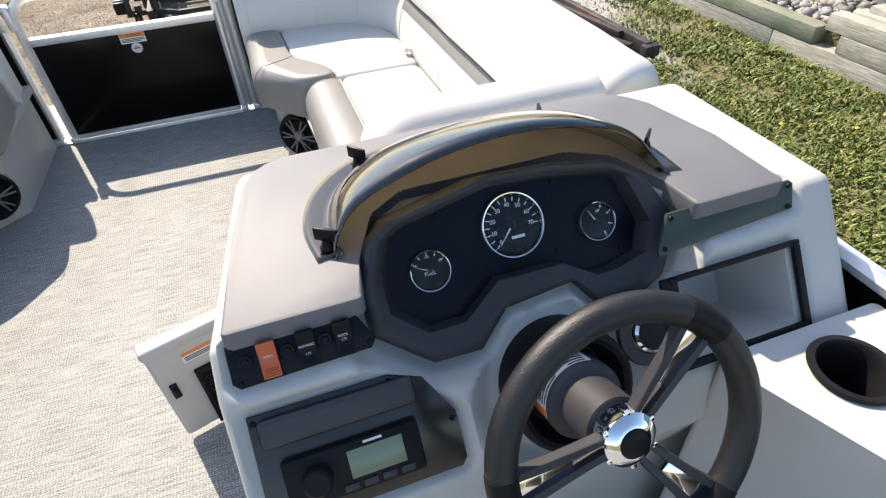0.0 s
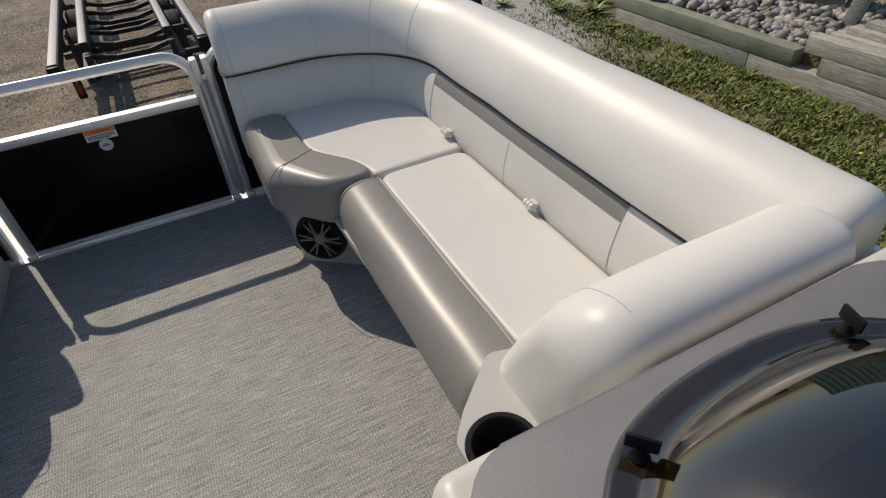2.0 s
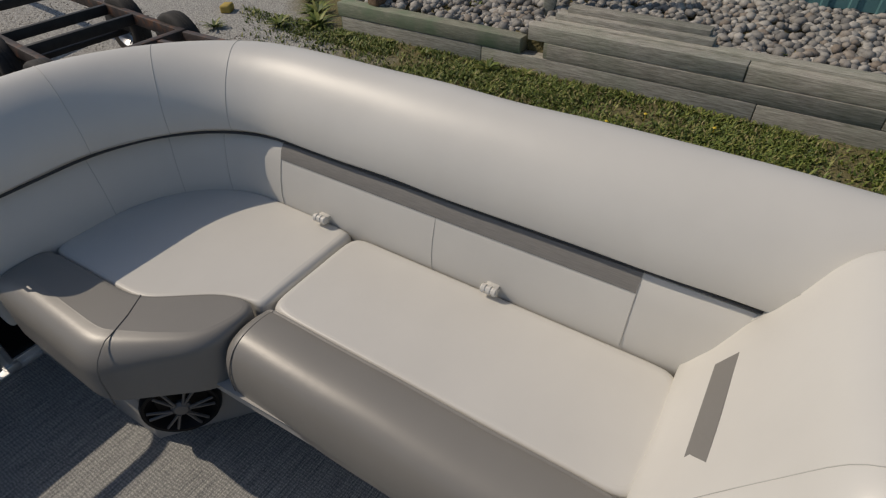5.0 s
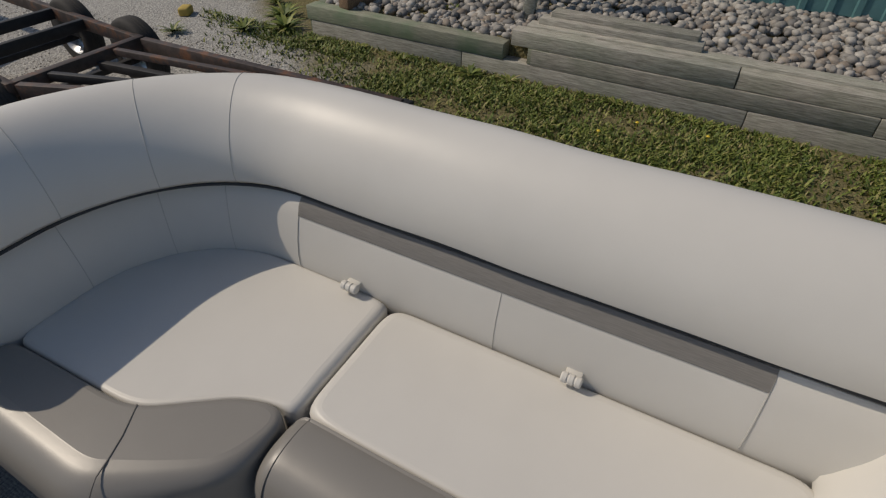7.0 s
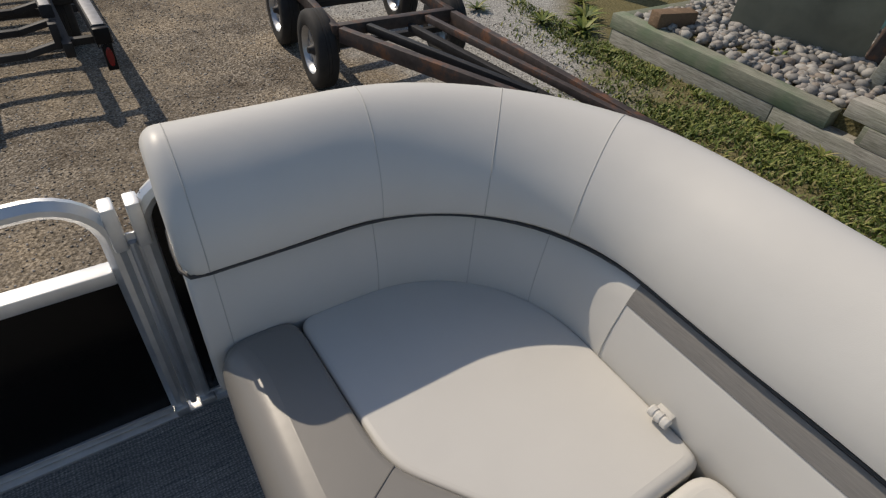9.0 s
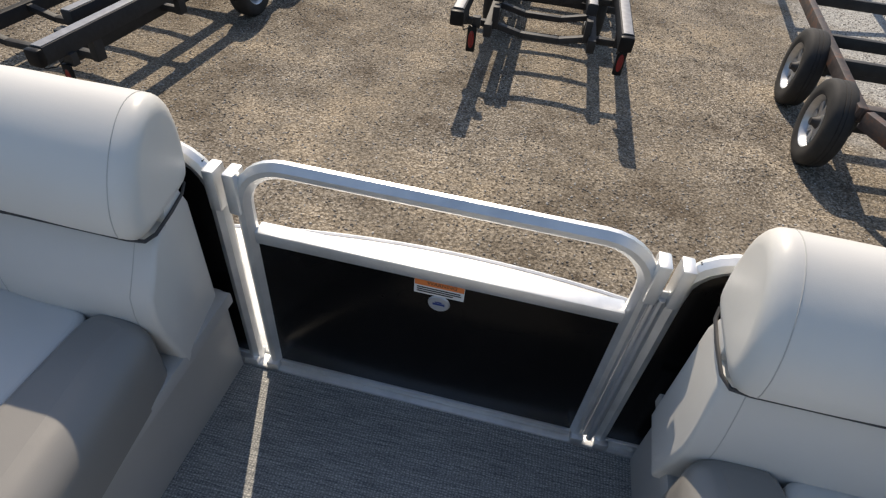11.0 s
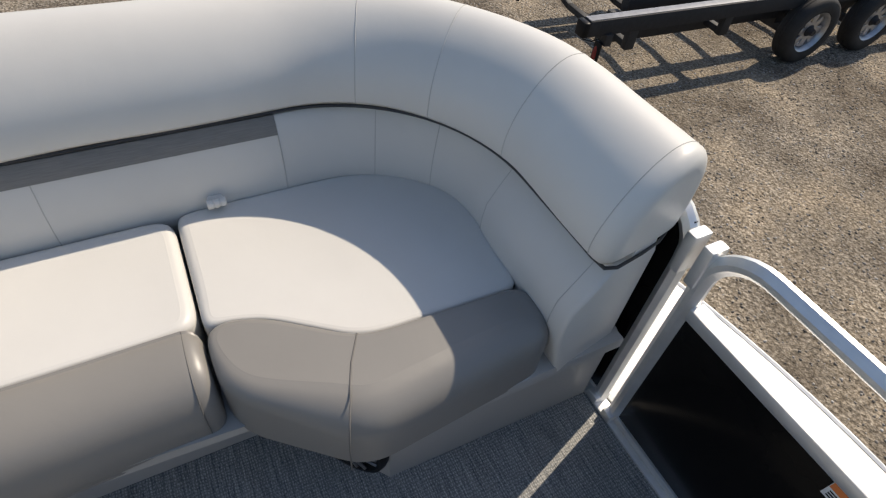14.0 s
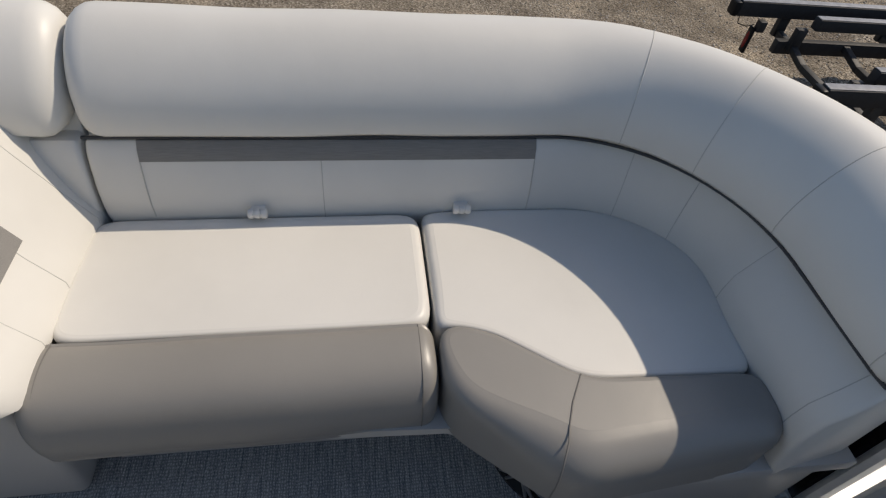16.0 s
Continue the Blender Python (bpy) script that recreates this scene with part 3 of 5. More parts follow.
# ---- bow lounges ----
UPPER = smooth_profile([(0.0, 0.618), (-0.010, 0.655), (0.004, 0.705), (0.032, 0.749), (0.066, 0.782), (0.102, 0.802), (0.138, 0.806), (0.173, 0.793), (0.197, 0.757), (0.204, 0.70), (0.196, 0.64), (0.172, 0.612), (0.08, 0.610)], 3)
# the 0.655 hump is an added hidden ridge that blocks light under the high back
LOWER = [(-0.030, 0.40), (-0.036, 0.44), (-0.036, 0.47), (-0.030, 0.51), (-0.018, 0.555), (-0.006, 0.590), (0.006, 0.604), (0.036, 0.606), (0.05, 0.655), (0.10, 0.655), (0.12, 0.604), (0.13, 0.58), (0.13, 0.28), (0.0, 0.28)]


def flip(bm, side):
    if side < 0:
        for v in bm.verts:
            v.co.x = 0.055 - v.co.x
    return bm


def seam_on(path, profile, s, lo, hi, r=0.0010, lump=0.0):
    """A raised seam across a swept pad at the share s of its length, over the profile's points lo..hi."""
    nor = normals2d(path)
    run = [0.0]
    for a, b in zip(path, path[1:]):
        run.append(run[-1] + (b - a).length)
    k = min(range(len(path)), key=lambda i: abs(run[i] - s))
    p, n = path[k], nor[k]
    out = []
    for d, z in profile[lo:hi]:
        q = p + n * d
        w = noise.noise(Vector((q.x * 5, q.y * 5, z * 5))) * lump
        out.append((q.x + n.x * w, q.y + n.y * w, z + w * 0.6))
    return tube(out, r, 6)


def length_to(path, pt):
    best, run, at = 9, 0.0, 0.0
    for a, b in zip(path, path[1:]):
        run += (b - a).length
        if (b - Vector(pt)).length < best:
            best, at = (b - Vector(pt)).length, run
    return at


def lounge(side, aft, label):
    """A curved bow lounge: moulded base, two seat pads with grey front bolsters, low and high backrests, an end backrest."""
    th = thing("lounge_sofa", label, "sofa", group="bow lounges")
    F = lambda bm: flip(bm, side)

    def ease(x):
        t = min(1.0, max(0.0, (0.98 - x) / 0.24))
        return 0.0 if side > 0 else 0.036 * t * t * (3 - 2 * t)

    def plump(bm):
        for v in bm.verts:
            if v.co.z < 0.60 and v.co.y > -0.5 and v.co.y < -0.13:
                v.co.y -= ease(v.co.x) * min(1.0, (0.60 - v.co.z) / 0.09)
        return bm
    end_y = aft - 0.26 if side > 0 else aft + 0.03
    o = 0.0 if side > 0 else 0.026
    x_end = 0.475 if side > 0 else 0.495
    spine = dense(fillet([(x_end, -0.245 + o), (1.125, -0.245 + o), (1.125, end_y)], 0.37, 18))
    seat_back = dense(fillet([(0.475, -0.246 + o), (1.09, -0.246 + o), (1.09, aft)], 0.30, 18))
    low_spine = dense(fillet([(x_end + 0.003, -0.216 + o), (1.125, -0.216 + o), (1.125, end_y)], 0.34, 18))
    # moulded base
    base = mesh(prism([(0.535, -0.03), (0.545, -0.575), (0.735, -0.725), (0.765, -0.80), (0.765, aft), (1.27, aft), (1.27, -0.20), (1.12, -0.03)], 0.002, 0.30, 0.012),
                prism([(0.50, -0.05), (0.50, -0.62), (0.635, -0.80), (0.66, aft), (1.27, aft), (1.27, -0.20), (1.10, -0.05)], 0.285, 0.318, 0.006))
    part("base", F(base), PLASTIC, th, "light grey moulded plastic base")
    # low back and high back; the gate end is cut at a slant

    def slant(bm):
        for v in bm.verts:
            if v.co.x < 0.66 and v.co.y > -0.245 + o:
                v.co.x += (0.05 if side > 0 else 0.20) * (v.co.y + 0.245 - o) * max(0.0, 1 - max(0.0, v.co.x - 0.475) / 0.18)
        return bm
    part("low_backrest", F(slant(plump(sweep(low_spine, LOWER, (0.012, 0.012))))), WHITE, th)
    up = part("high_backrest", F(slant(sweep(spine, UPPER, (0.030, 0.045), 0.004))), WHITE, th)
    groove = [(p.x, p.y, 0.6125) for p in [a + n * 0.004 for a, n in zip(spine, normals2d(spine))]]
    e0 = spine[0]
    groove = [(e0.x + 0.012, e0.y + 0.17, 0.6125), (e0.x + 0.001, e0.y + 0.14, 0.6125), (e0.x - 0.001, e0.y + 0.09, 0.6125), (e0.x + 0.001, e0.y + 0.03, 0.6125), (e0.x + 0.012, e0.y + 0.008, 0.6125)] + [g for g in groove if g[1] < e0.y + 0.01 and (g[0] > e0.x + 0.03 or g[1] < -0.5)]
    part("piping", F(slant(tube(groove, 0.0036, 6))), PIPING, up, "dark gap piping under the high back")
    for s in (length_to(spine, (0.83, -0.245 + o)), length_to(spine, (0.995, -0.335 + o)), length_to(spine, (1.10, -0.465 + o)), 0.055):
        part("seam", F(slant(seam_on(spine, UPPER, s, 0, 26, 0.0010, 0.004))), SEAM, up)
    for s in (length_to(spine, (0.83, -0.245 + o)), length_to(spine, (0.995, -0.335 + o)), length_to(spine, (1.10, -0.465 + o)), 0.05, length_to(spine, (1.125, -1.09))):
        part("seam", F(slant(plump(seam_on(low_spine, LOWER, s, 0, 7)))), SEAM, th)
    y0, y1 = -0.60, (-1.54 if side > 0 else -1.40)
    strip_path = dense([Vector((1.125, y0)), Vector((1.125, y1))])
    band = [(-0.0155, 0.568), (-0.0078, 0.5905), (0.004, 0.6055), (0.02, 0.6055), (0.006, 0.57)]
    part("grey_strip", F(sweep(strip_path, band)), STRIP, th, "narrow brushed grey vinyl strip")
    for s in (y0, y1):
        part("seam", F(tube([(1.125 + d - 0.0005, s, z) for d, z in LOWER[1:7]], 0.0014, 6)), SEAM, th)
    # corner seat
    sb = [p for p in seat_back if p.x >= 0.635 and p.y > -0.838]
    inner = [(0.775, -0.842), (0.778, -0.80), (0.755, -0.735), (0.660, -0.605), (0.648, -0.56), (0.640, -0.26 + o)]
    white = sb[::-1] + [Vector((0.640, -0.262 + o))]
    outline = [Vector((1.09, -0.842))] + white + [Vector(p) for p in fillet(inner[::-1][1:], 0.022, 5)]
    outline = [Vector((p.x, p.y - (ease(p.x) if p.y > -0.5 else 0.0))) for p in outline]
    seat = part("seat_cushion", F(cushion(outline, 0.315, 0.440, lambda p: 0.019 if p.y < -0.80 and p.x > 0.8 else 0.008, 0.004, rounds=2)), WHITE, th, "white vinyl corner seat pad")
    g = 0.485 if side > 0 else 0.508
    front = [(g, -0.243 + o), (0.476, -0.62), (0.488, -0.665), (0.615, -0.815), (0.66, -0.842), (0.770, -0.8425), (0.773, -0.80), (0.750, -0.737), (0.655, -0.607), (0.643, -0.56), (0.635, -0.252 + o), (0.62, -0.242 + o), (g + 0.02, -0.242 + o)]
    front = [Vector(p) for p in fillet([(0.57, -0.245 + o), *front, (0.57, -0.245 + o)], 0.05, 6)][1:-1]
    front = [Vector((p.x, p.y - (ease(p.x) if p.y > -0.4 else 0.0))) for p in front]
    rad = lambda p: 0.066 if (p.x < 0.60 and -0.72 < p.y < -0.27) else 0.018 if p.y > -0.27 else 0.045 if (p.x < 0.60 and p.y > -0.79) else (0.03 if p.y < -0.79 and p.x < 0.7 else 0.008)
    roll_pad = cushion(dense(front, 0.03), 0.285, 0.452, rad, 0.002, rounds=3)
    bol = part("front_bolster", F(roll_pad), GREY, seat, "taupe grey vinyl front bolster")
    part("seam", F(tube([(0.652, -0.600, 0.4528), (0.60, -0.63, 0.4532), (0.557, -0.648, 0.4532), (0.53, -0.657, 0.4530), (0.515, -0.664, 0.447), (0.498, -0.671, 0.434), (0.487, -0.676, 0.416), (0.482, -0.678, 0.392), (0.481, -0.678, 0.31)], 0.0015, 6)), GSEAM, bol)
    # long seat
    poly = [Vector(p) for p in closed_fillet([(0.785, aft + 0.005), (1.09, aft + 0.005), (1.09, -0.848), (0.785, -0.848)], 0.02)]
    seat2 = part("seat_cushion", F(cushion(dense(poly, 0.04), 0.315, 0.440, lambda p: 0.019 if p.y > -0.88 else (0.022 if p.x > 1.05 else 0.008), 0.005)), WHITE, th, "white vinyl long seat pad")
    roll = smooth_profile([(0.018, 0.287), (0.005, 0.298), (0.0, 0.325), (0.0, 0.362), (0.008, 0.398), (0.026, 0.427), (0.052, 0.443), (0.084, 0.4495), (0.116, 0.449), (0.138, 0.443), (0.145, 0.430), (0.145, 0.287)], 3)
    bol2 = part("front_bolster", F(sweep(dense([Vector((0.638, -0.848)), Vector((0.634, aft - 0.01))], 0.02), roll, (0.03, 0.03), 0.003)), GREY, seat2, "taupe grey vinyl front bolster")
    for y in (-0.878, aft + 0.022):
        part("seam", F(tube([(0.637 + d, y, z + 0.0002) for d, z in roll[6:-6]], 0.0012, 6)), GSEAM, bol2)
    # pull tabs
    for y in (-0.755, -1.25 if side > 0 else -1.19):
        part("pull_tab", F(mesh(lathe([(0, -0.0195), (0.0085, -0.0195), (0.0105, -0.017), (0.0105, -0.009), (0.0085, -0.0075), (0.0085, -0.0055), (0.0105, -0.004), (0.0105, 0.004), (0.0085, 0.0055), (0.0085, 0.0075), (0.0105, 0.009), (0.0105, 0.017), (0.0085, 0.0195), (0, 0.0195)], 16, Matrix.Translation((1.068, y, 0.462)) @ Matrix.Rotation(radians(90), 4, "X")), box(1.066, 1.094, y - 0.016, y + 0.016, 0.457, 0.466, 0.003))), WHITE, th, "white ribbed seat pull tab")
    # speaker in the angled base face
    a, b = Vector((0.545, -0.575, 0)), Vector((0.735, -0.725, 0))
    u = (b - a).normalized()
    c = Vector((0.612, -0.640, 0.135)) + Vector((u.y, -u.x, 0)) * 0.012
    m = basis(c, u, (0, 0, 1))
    sp = part("speaker", F(lathe([(0.0, -0.02), (0.060, -0.016), (0.074, 0.002), (0.082, 0.012), (0.090, 0.012), (0.095, 0.0), (0.095, -0.012)], 40, m)), BLACK, th, "black round marine speaker with a spoked grille")
    spokes = []
    for k in range(6):
        w = 2 * math.pi * k / 6
        for o in (-0.16, 0.16):
            p0, p1 = (0.020 * math.cos(w + o * 0.5), 0.020 * math.sin(w + o * 0.5)), (0.078 * math.cos(w + o), 0.078 * math.sin(w + o))
            spokes.append(tube([(*p0, 0.013), (*p1, 0.010)], 0.004, 6))
    part("grille", F(moved(mesh(lathe([(0, 0.018), (0.016, 0.017), (0.024, 0.010), (0.024, 0.0)], 20), *spokes), m)), simple_grey, sp, "dark grey spoked grille")
    # end backrest across the aft end
    y = aft - 0.062
    lean = smooth_profile([(-0.078, 0.43), (-0.040, 0.52), (0.010, 0.62), (0.056, 0.71), (0.094, 0.775), (0.132, 0.800), (0.172, 0.811), (0.212, 0.802), (0.236, 0.770), (0.242, 0.70), (0.238, 0.50), (0.20, 0.42), (0.05, 0.40)], 3)
    line = dense([Vector((1.16, y)), Vector((0.666 if side > 0 else 0.605, y))])
    endb = part("end_backrest", F(sweep(line, lean, (0.03, 0.085), 0.007)), WHITE, th, "plump white vinyl end backrest")
    part("seam", F(seam_on(line, lean, 0.395, 0, 20, 0.0007, 0.007)), SEAM, endb)
    for s in ((0.06,) if side > 0 else (0.10, 0.27)):
        part("seam", F(seam_on(line, lean, s, 0, 9, 0.0010, 0.007)), SEAM, endb)
    part("end_base", F(box(0.69, 1.25, y - 0.235, y + 0.02, 0.004, 0.43, 0.02, 3)), PLASTIC, th)
    st = [(-0.0305, 0.542), (-0.0065, 0.590), (0.01, 0.59), (-0.01, 0.54)]
    part("grey_strip", F(sweep(dense([Vector((1.04 if side > 0 else 0.93, y)), Vector((0.775 if side > 0 else 0.72, y))]), st)), STRIP, endb, "narrow brushed grey vinyl strip")
    if side < 0:
        more = dense([Vector((1.125, aft + 0.022)), Vector((1.125, aft - 0.40))])
        part("high_backrest", F(sweep(more, UPPER, (0.05, 0.05), 0.004)), WHITE, th)
        part("low_backrest", F(sweep(more, LOWER, (0.012, 0.012))), WHITE, th)
    return th


simple_grey = simple("grille_grey", (0.17, 0.17, 0.172), 0.38, 0.3)
lounge(1, -1.675, "curved white vinyl bow lounge with taupe grey front bolsters")
lounge(-1, -1.525, "matching curved white vinyl bow lounge with taupe grey front bolsters")

# ---- helm console ----
AL = radians(35)
PU, PV = Vector((1, 0, 0)), Vector((0, math.sin(AL), math.cos(AL)))
GP = basis((0.795, -2.285, 0.785), PU, PV)      # gauge plane
FP = basis((0.795, -2.372, 0.775), PU, PV)      # fascia plane

console = thing("helm_console", "light grey moulded helm console with a charcoal textured top", "console")


def slab_x(profile, x0, x1):
    """A (y, z) outline drawn out along x."""
    bm = bmesh.new()
    a = [bm.verts.new((x0, y, z)) for y, z in profile]
    b = [bm.verts.new((x1, y, z)) for y, z in profile]
    bm.faces.new(a[::-1])
    bm.faces.new(b)
    for i in range(len(profile)):
        j = (i + 1) % len(profile)
        bm.faces.new((a[i], a[j], b[j], b[i]))
    return bm


def on_fascia(v, n=0.0):
    p = FP @ Vector((0, v, n))
    return (p.y, p.z)


def on_gauge(v, n=0.0):
    p = GP @ Vector((0, v, n))
    return (p.y, p.z)


def taper(bm):
    """The console's port side leans in towards the bow."""
    for v in bm.verts:
        if v.co.x < 0.7:
            v.co.x += min(0.40, max(0.0, v.co.y + 2.38)) * 0.15 * (0.7 - v.co.x) / 0.33
    return bm


OUT = [(-0.235, -0.03), (-0.212, 0.028), (-0.18, 0.052), (-0.03, 0.080), (0.06, 0.076), (0.145, 0.062), (0.205, 0.027), (0.245, -0.05), (0.205, -0.125), (0.155, -0.147), (0.10, -0.144), (0.062, -0.096), (-0.046, -0.106), (-0.092, -0.152), (-0.16, -0.150), (-0.232, -0.092)]
SWITCH = [(-0.402, 0.013), (-0.262, 0.013), (-0.246, 0.006), (-0.230, -0.026), (-0.238, -0.036), (-0.396, -0.040), (-0.404, -0.032)]
RADIO = [(-0.402, -0.078), (-0.228, -0.078), (-0.185, -0.095), (-0.153, -0.150), (-0.152, -0.215), (-0.16, -0.225), (-0.400, -0.225), (-0.406, -0.20)]
BLANK = [(0.205, 0.026), (0.418, 0.026), (0.424, 0.020), (0.416, -0.016), (0.18, -0.030), (0.180, -0.02)]
CUBBY = [(0.215, -0.070), (0.392, -0.070), (0.392, -0.188), (0.215, -0.188)]
CUBBY_RIM = [(0.165, -0.060), (0.412, -0.060), (0.412, -0.202), (0.165, -0.202)]
FP_SWITCH, FP_RADIO, FP_BLANK = (FP @ Matrix.Translation((0, 0, -d)) for d in (0.007, 0.013, 0.007))


def distance_to(poly, x, y):
    """Signed distance from a plan point to a polygon, negative inside."""
    best, inside = 9.0, False
    for (ax, ay), (bx, by) in zip(poly, poly[1:] + poly[:1]):
        ex, ey = bx - ax, by - ay
        t = min(1.0, max(0.0, ((x - ax) * ex + (y - ay) * ey) / (ex * ex + ey * ey)))
        best = min(best, math.hypot(x - ax - t * ex, y - ay - t * ey))
        if (ay > y) != (by > y) and x < ax + ex * (y - ay) / ey:
            inside = not inside
    return -best if inside else best


def step_up(d, a, b):
    t = min(1.0, max(0.0, (d - a) / (b - a)))
    return t * t * (3 - 2 * t)


def moulded(p):
    """Presses the recesses for pod, plates, cubby and steering column into the console's skin."""
    q = FP_I @ p
    if q.z < -0.09 or q.y < -0.30:
        return p
    n = q.z
    for poly, depth, soft in ((SWITCH, 0.011, 0.010), (RADIO, 0.017, 0.016), (BLANK, 0.011, 0.008), (CUBBY_RIM, 0.006, 0.010)):
        n = min(n, q.z - depth * (1 - step_up(distance_to(poly, q.x, q.y), 0.003, 0.003 + soft)))
    n = min(n, q.z - 0.15 * (1 - step_up(distance_to(CUBBY, q.x, q.y), -0.010, 0.002)))
    col = math.hypot(q.x - 0.008, q.y + 0.168)
    n = min(n, q.z - 0.045 * (1 - step_up(col, 0.103, 0.148)))
    g = GP_I @ p
    d = distance_to(OUT, g.x, g.y)
    cap = -0.155 if d < -0.010 else -0.058 + 0.070 * step_up(d, 0.0, 0.050)
    return FP @ Vector((q.x, q.y, min(n, cap)))


FP_I, GP_I = FP.inverted(), GP.inverted()
skin = fillet([(-1.985, 0.002), (-1.985, 0.790), (-2.362, 0.790), on_fascia(-0.205), on_fascia(-0.305, -0.045), (-2.44, 0.30), (-2.44, 0.002)], 0.022, 6)
skin = dense([Vector(p) for p in skin], 0.0065)
skin_n = normals2d(skin)
RS, X0, X1 = 0.034, 0.366, 1.302
stations = [(X0 + RS * (1 - math.cos(math.pi / 2 * k / 8)), RS * (1 - math.sin(math.pi / 2 * k / 8))) for k in range(9)]
stations += [(X0 + RS + (X1 - X0 - 2 * RS) * k / 140, 0.0) for k in range(1, 140)]
stations += [(X0 + X1 - x, i) for x, i in stations[8::-1]]
inward = 1.0 if (skin[len(skin) // 2] + skin_n[len(skin) // 2] * 0.05 - Vector((-2.2, 0.3))).length < (skin[len(skin) // 2] - Vector((-2.2, 0.3))).length else -1.0
shell_v = [[moulded(Vector((x, p.x + n.x * inward * i, max(0.002, p.y + n.y * inward * i)))) for p, n in zip(skin, skin_n)] for x, i in stations]
shell_bm = bmesh.new()
shell_r = [[shell_bm.verts.new(p) for p in r] for r in shell_v]
for a, b in zip(shell_r, shell_r[1:]):
    for i in range(len(a) - 1):
        shell_bm.faces.new((a[i], a[i + 1], b[i + 1], b[i]))
shell_bm.faces.new(shell_r[0])
shell_bm.faces.new(shell_r[-1][::-1])
bmesh.ops.recalc_face_normals(shell_bm, faces=shell_bm.faces[:])
part("shell", taper(shell_bm), SHELL, console, "light grey moulded shell with recessed plates", sharp=60)
front_notch = [(0.392, -2.366), (0.560, -2.366), (0.566, -2.30), (0.60, -2.21), (0.66, -2.17), (0.94, -2.17), (1.0, -2.21), (1.03, -2.30), (1.036, -2.366), (1.19, -2.366)]
lid_outer = [Vector(p) for p in [*fillet([(0.392, -2.20), *front_notch, (1.19, -2.22)], 0.008, 3), *fillet([(1.19, -2.22), (1.14, -2.004), (0.60, -2.002)], 0.10, 6)[1:], *fillet([(0.60, -2.002), (0.405, -2.000), (0.392, -2.20)], 0.07, 6)[1:-1]]]
top = part("lid", taper(prism(lid_outer, 0.780, 0.808, 0.005, 2)), LID, console, "charcoal textured console lid")
# gauge pod
INN = [(-0.193, -0.015), (-0.176, 0.026), (-0.155, 0.036), (-0.03, 0.060), (0.05, 0.055), (0.155, 0.037), (0.166, 0.030), (0.192, -0.040), (0.176, -0.080), (0.13, -0.092), (0.098, -0.093), (0.050, -0.064), (-0.046, -0.063), (-0.099, -0.103), (-0.15, -0.103), (-0.192, -0.066)]
pod = bmesh.new()
rows = []
MID = [((a[0] * 0.6 + b[0] * 0.4), (a[1] * 0.6 + b[1] * 0.4)) for a, b in zip(OUT, INN)]
for poly, n in ((OUT, -0.11), (OUT, 0.018), ([(x * 0.985, y * 0.985) for x, y in OUT], 0.030), (MID, 0.033), ([(x * 1.05, y * 1.05) for x, y in INN], 0.024), (INN, 0.002), (INN, -0.02)):
    rows.append([pod.verts.new(GP @ Vector((x, y, n))) for x, y in poly])
for a, b in zip(rows, rows[1:]):
    for i in range(len(a)):
        j = (i + 1) % len(a)
        pod.faces.new((a[i], a[j], b[j], b[i]))
bmesh.ops.bevel(pod, geom=[e for e in pod.edges if e.is_valid and any(e.verts[0] in r and e.verts[1] in r for r in rows[1:4])], offset=0.004, segments=2, profile=0.5, affect="EDGES")
podob = part("gauge_pod", pod, BEZEL, console, "dark textured gauge surround")
part("gauge_panel", prism(INN, -0.012, 0.001, 0.0, m=GP), PANEL, podob, "satin black gauge panel")


def gauge(c, r, marks, words, needle, name):
    """A dial with a chrome ring, domed glass, ticks, numerals and a needle."""
    m = GP @ Matrix.Translation((c[0], c[1], 0.0))
    g = part(name, lathe([(r, 0.001), (r, 0.008), (r * 0.985, 0.0102), (r * 0.955, 0.0116), (r * 0.925, 0.0112), (r * 0.89, 0.0085), (r * 0.87, 0.005), (r * 0.87, 0.003)], 48, m), CHROME, podob, "chrome-ringed black dial")
    part("dial_face", lathe([(0, 0.003), (r * 0.88, 0.003), (r * 0.88, 0.0015)], 40, m), DIAL, g)
    ticks = [moved(box(r * 0.70, r * 0.82, -0.0007, 0.0007, 0.003, 0.0036, 0), m @ Matrix.Rotation(radians(a), 4, "Z")) for a in marks]
    part("ticks", mesh(*ticks), PALEINK, g)
    for w, x, y, s in words:
        lettering("numeral", w, s, m @ Matrix.Translation((x, y, 0.0033)), PALEINK, g)
    nd = prism([(-0.12 * r, -0.035 * r), (0.74 * r, 0), (-0.12 * r, 0.035 * r)], 0.0042, 0.005, m=m @ Matrix.Rotation(radians(needle), 4, "Z"))
    part("needle", nd, PALEINK, g)
    part("needle_hub", lathe([(0, 0.0075), (0.10 * r, 0.0072), (0.13 * r, 0.004)], 16, m), BLACK, g)
    gl = part("dial_glass", lathe([(0, 0.0105), (r * 0.5, 0.0100), (r * 0.86, 0.0085), (r * 0.86, 0.0075), (0, 0.0092)], 32, m), GLASS, g)
    gl.visible_shadow = False
    return g


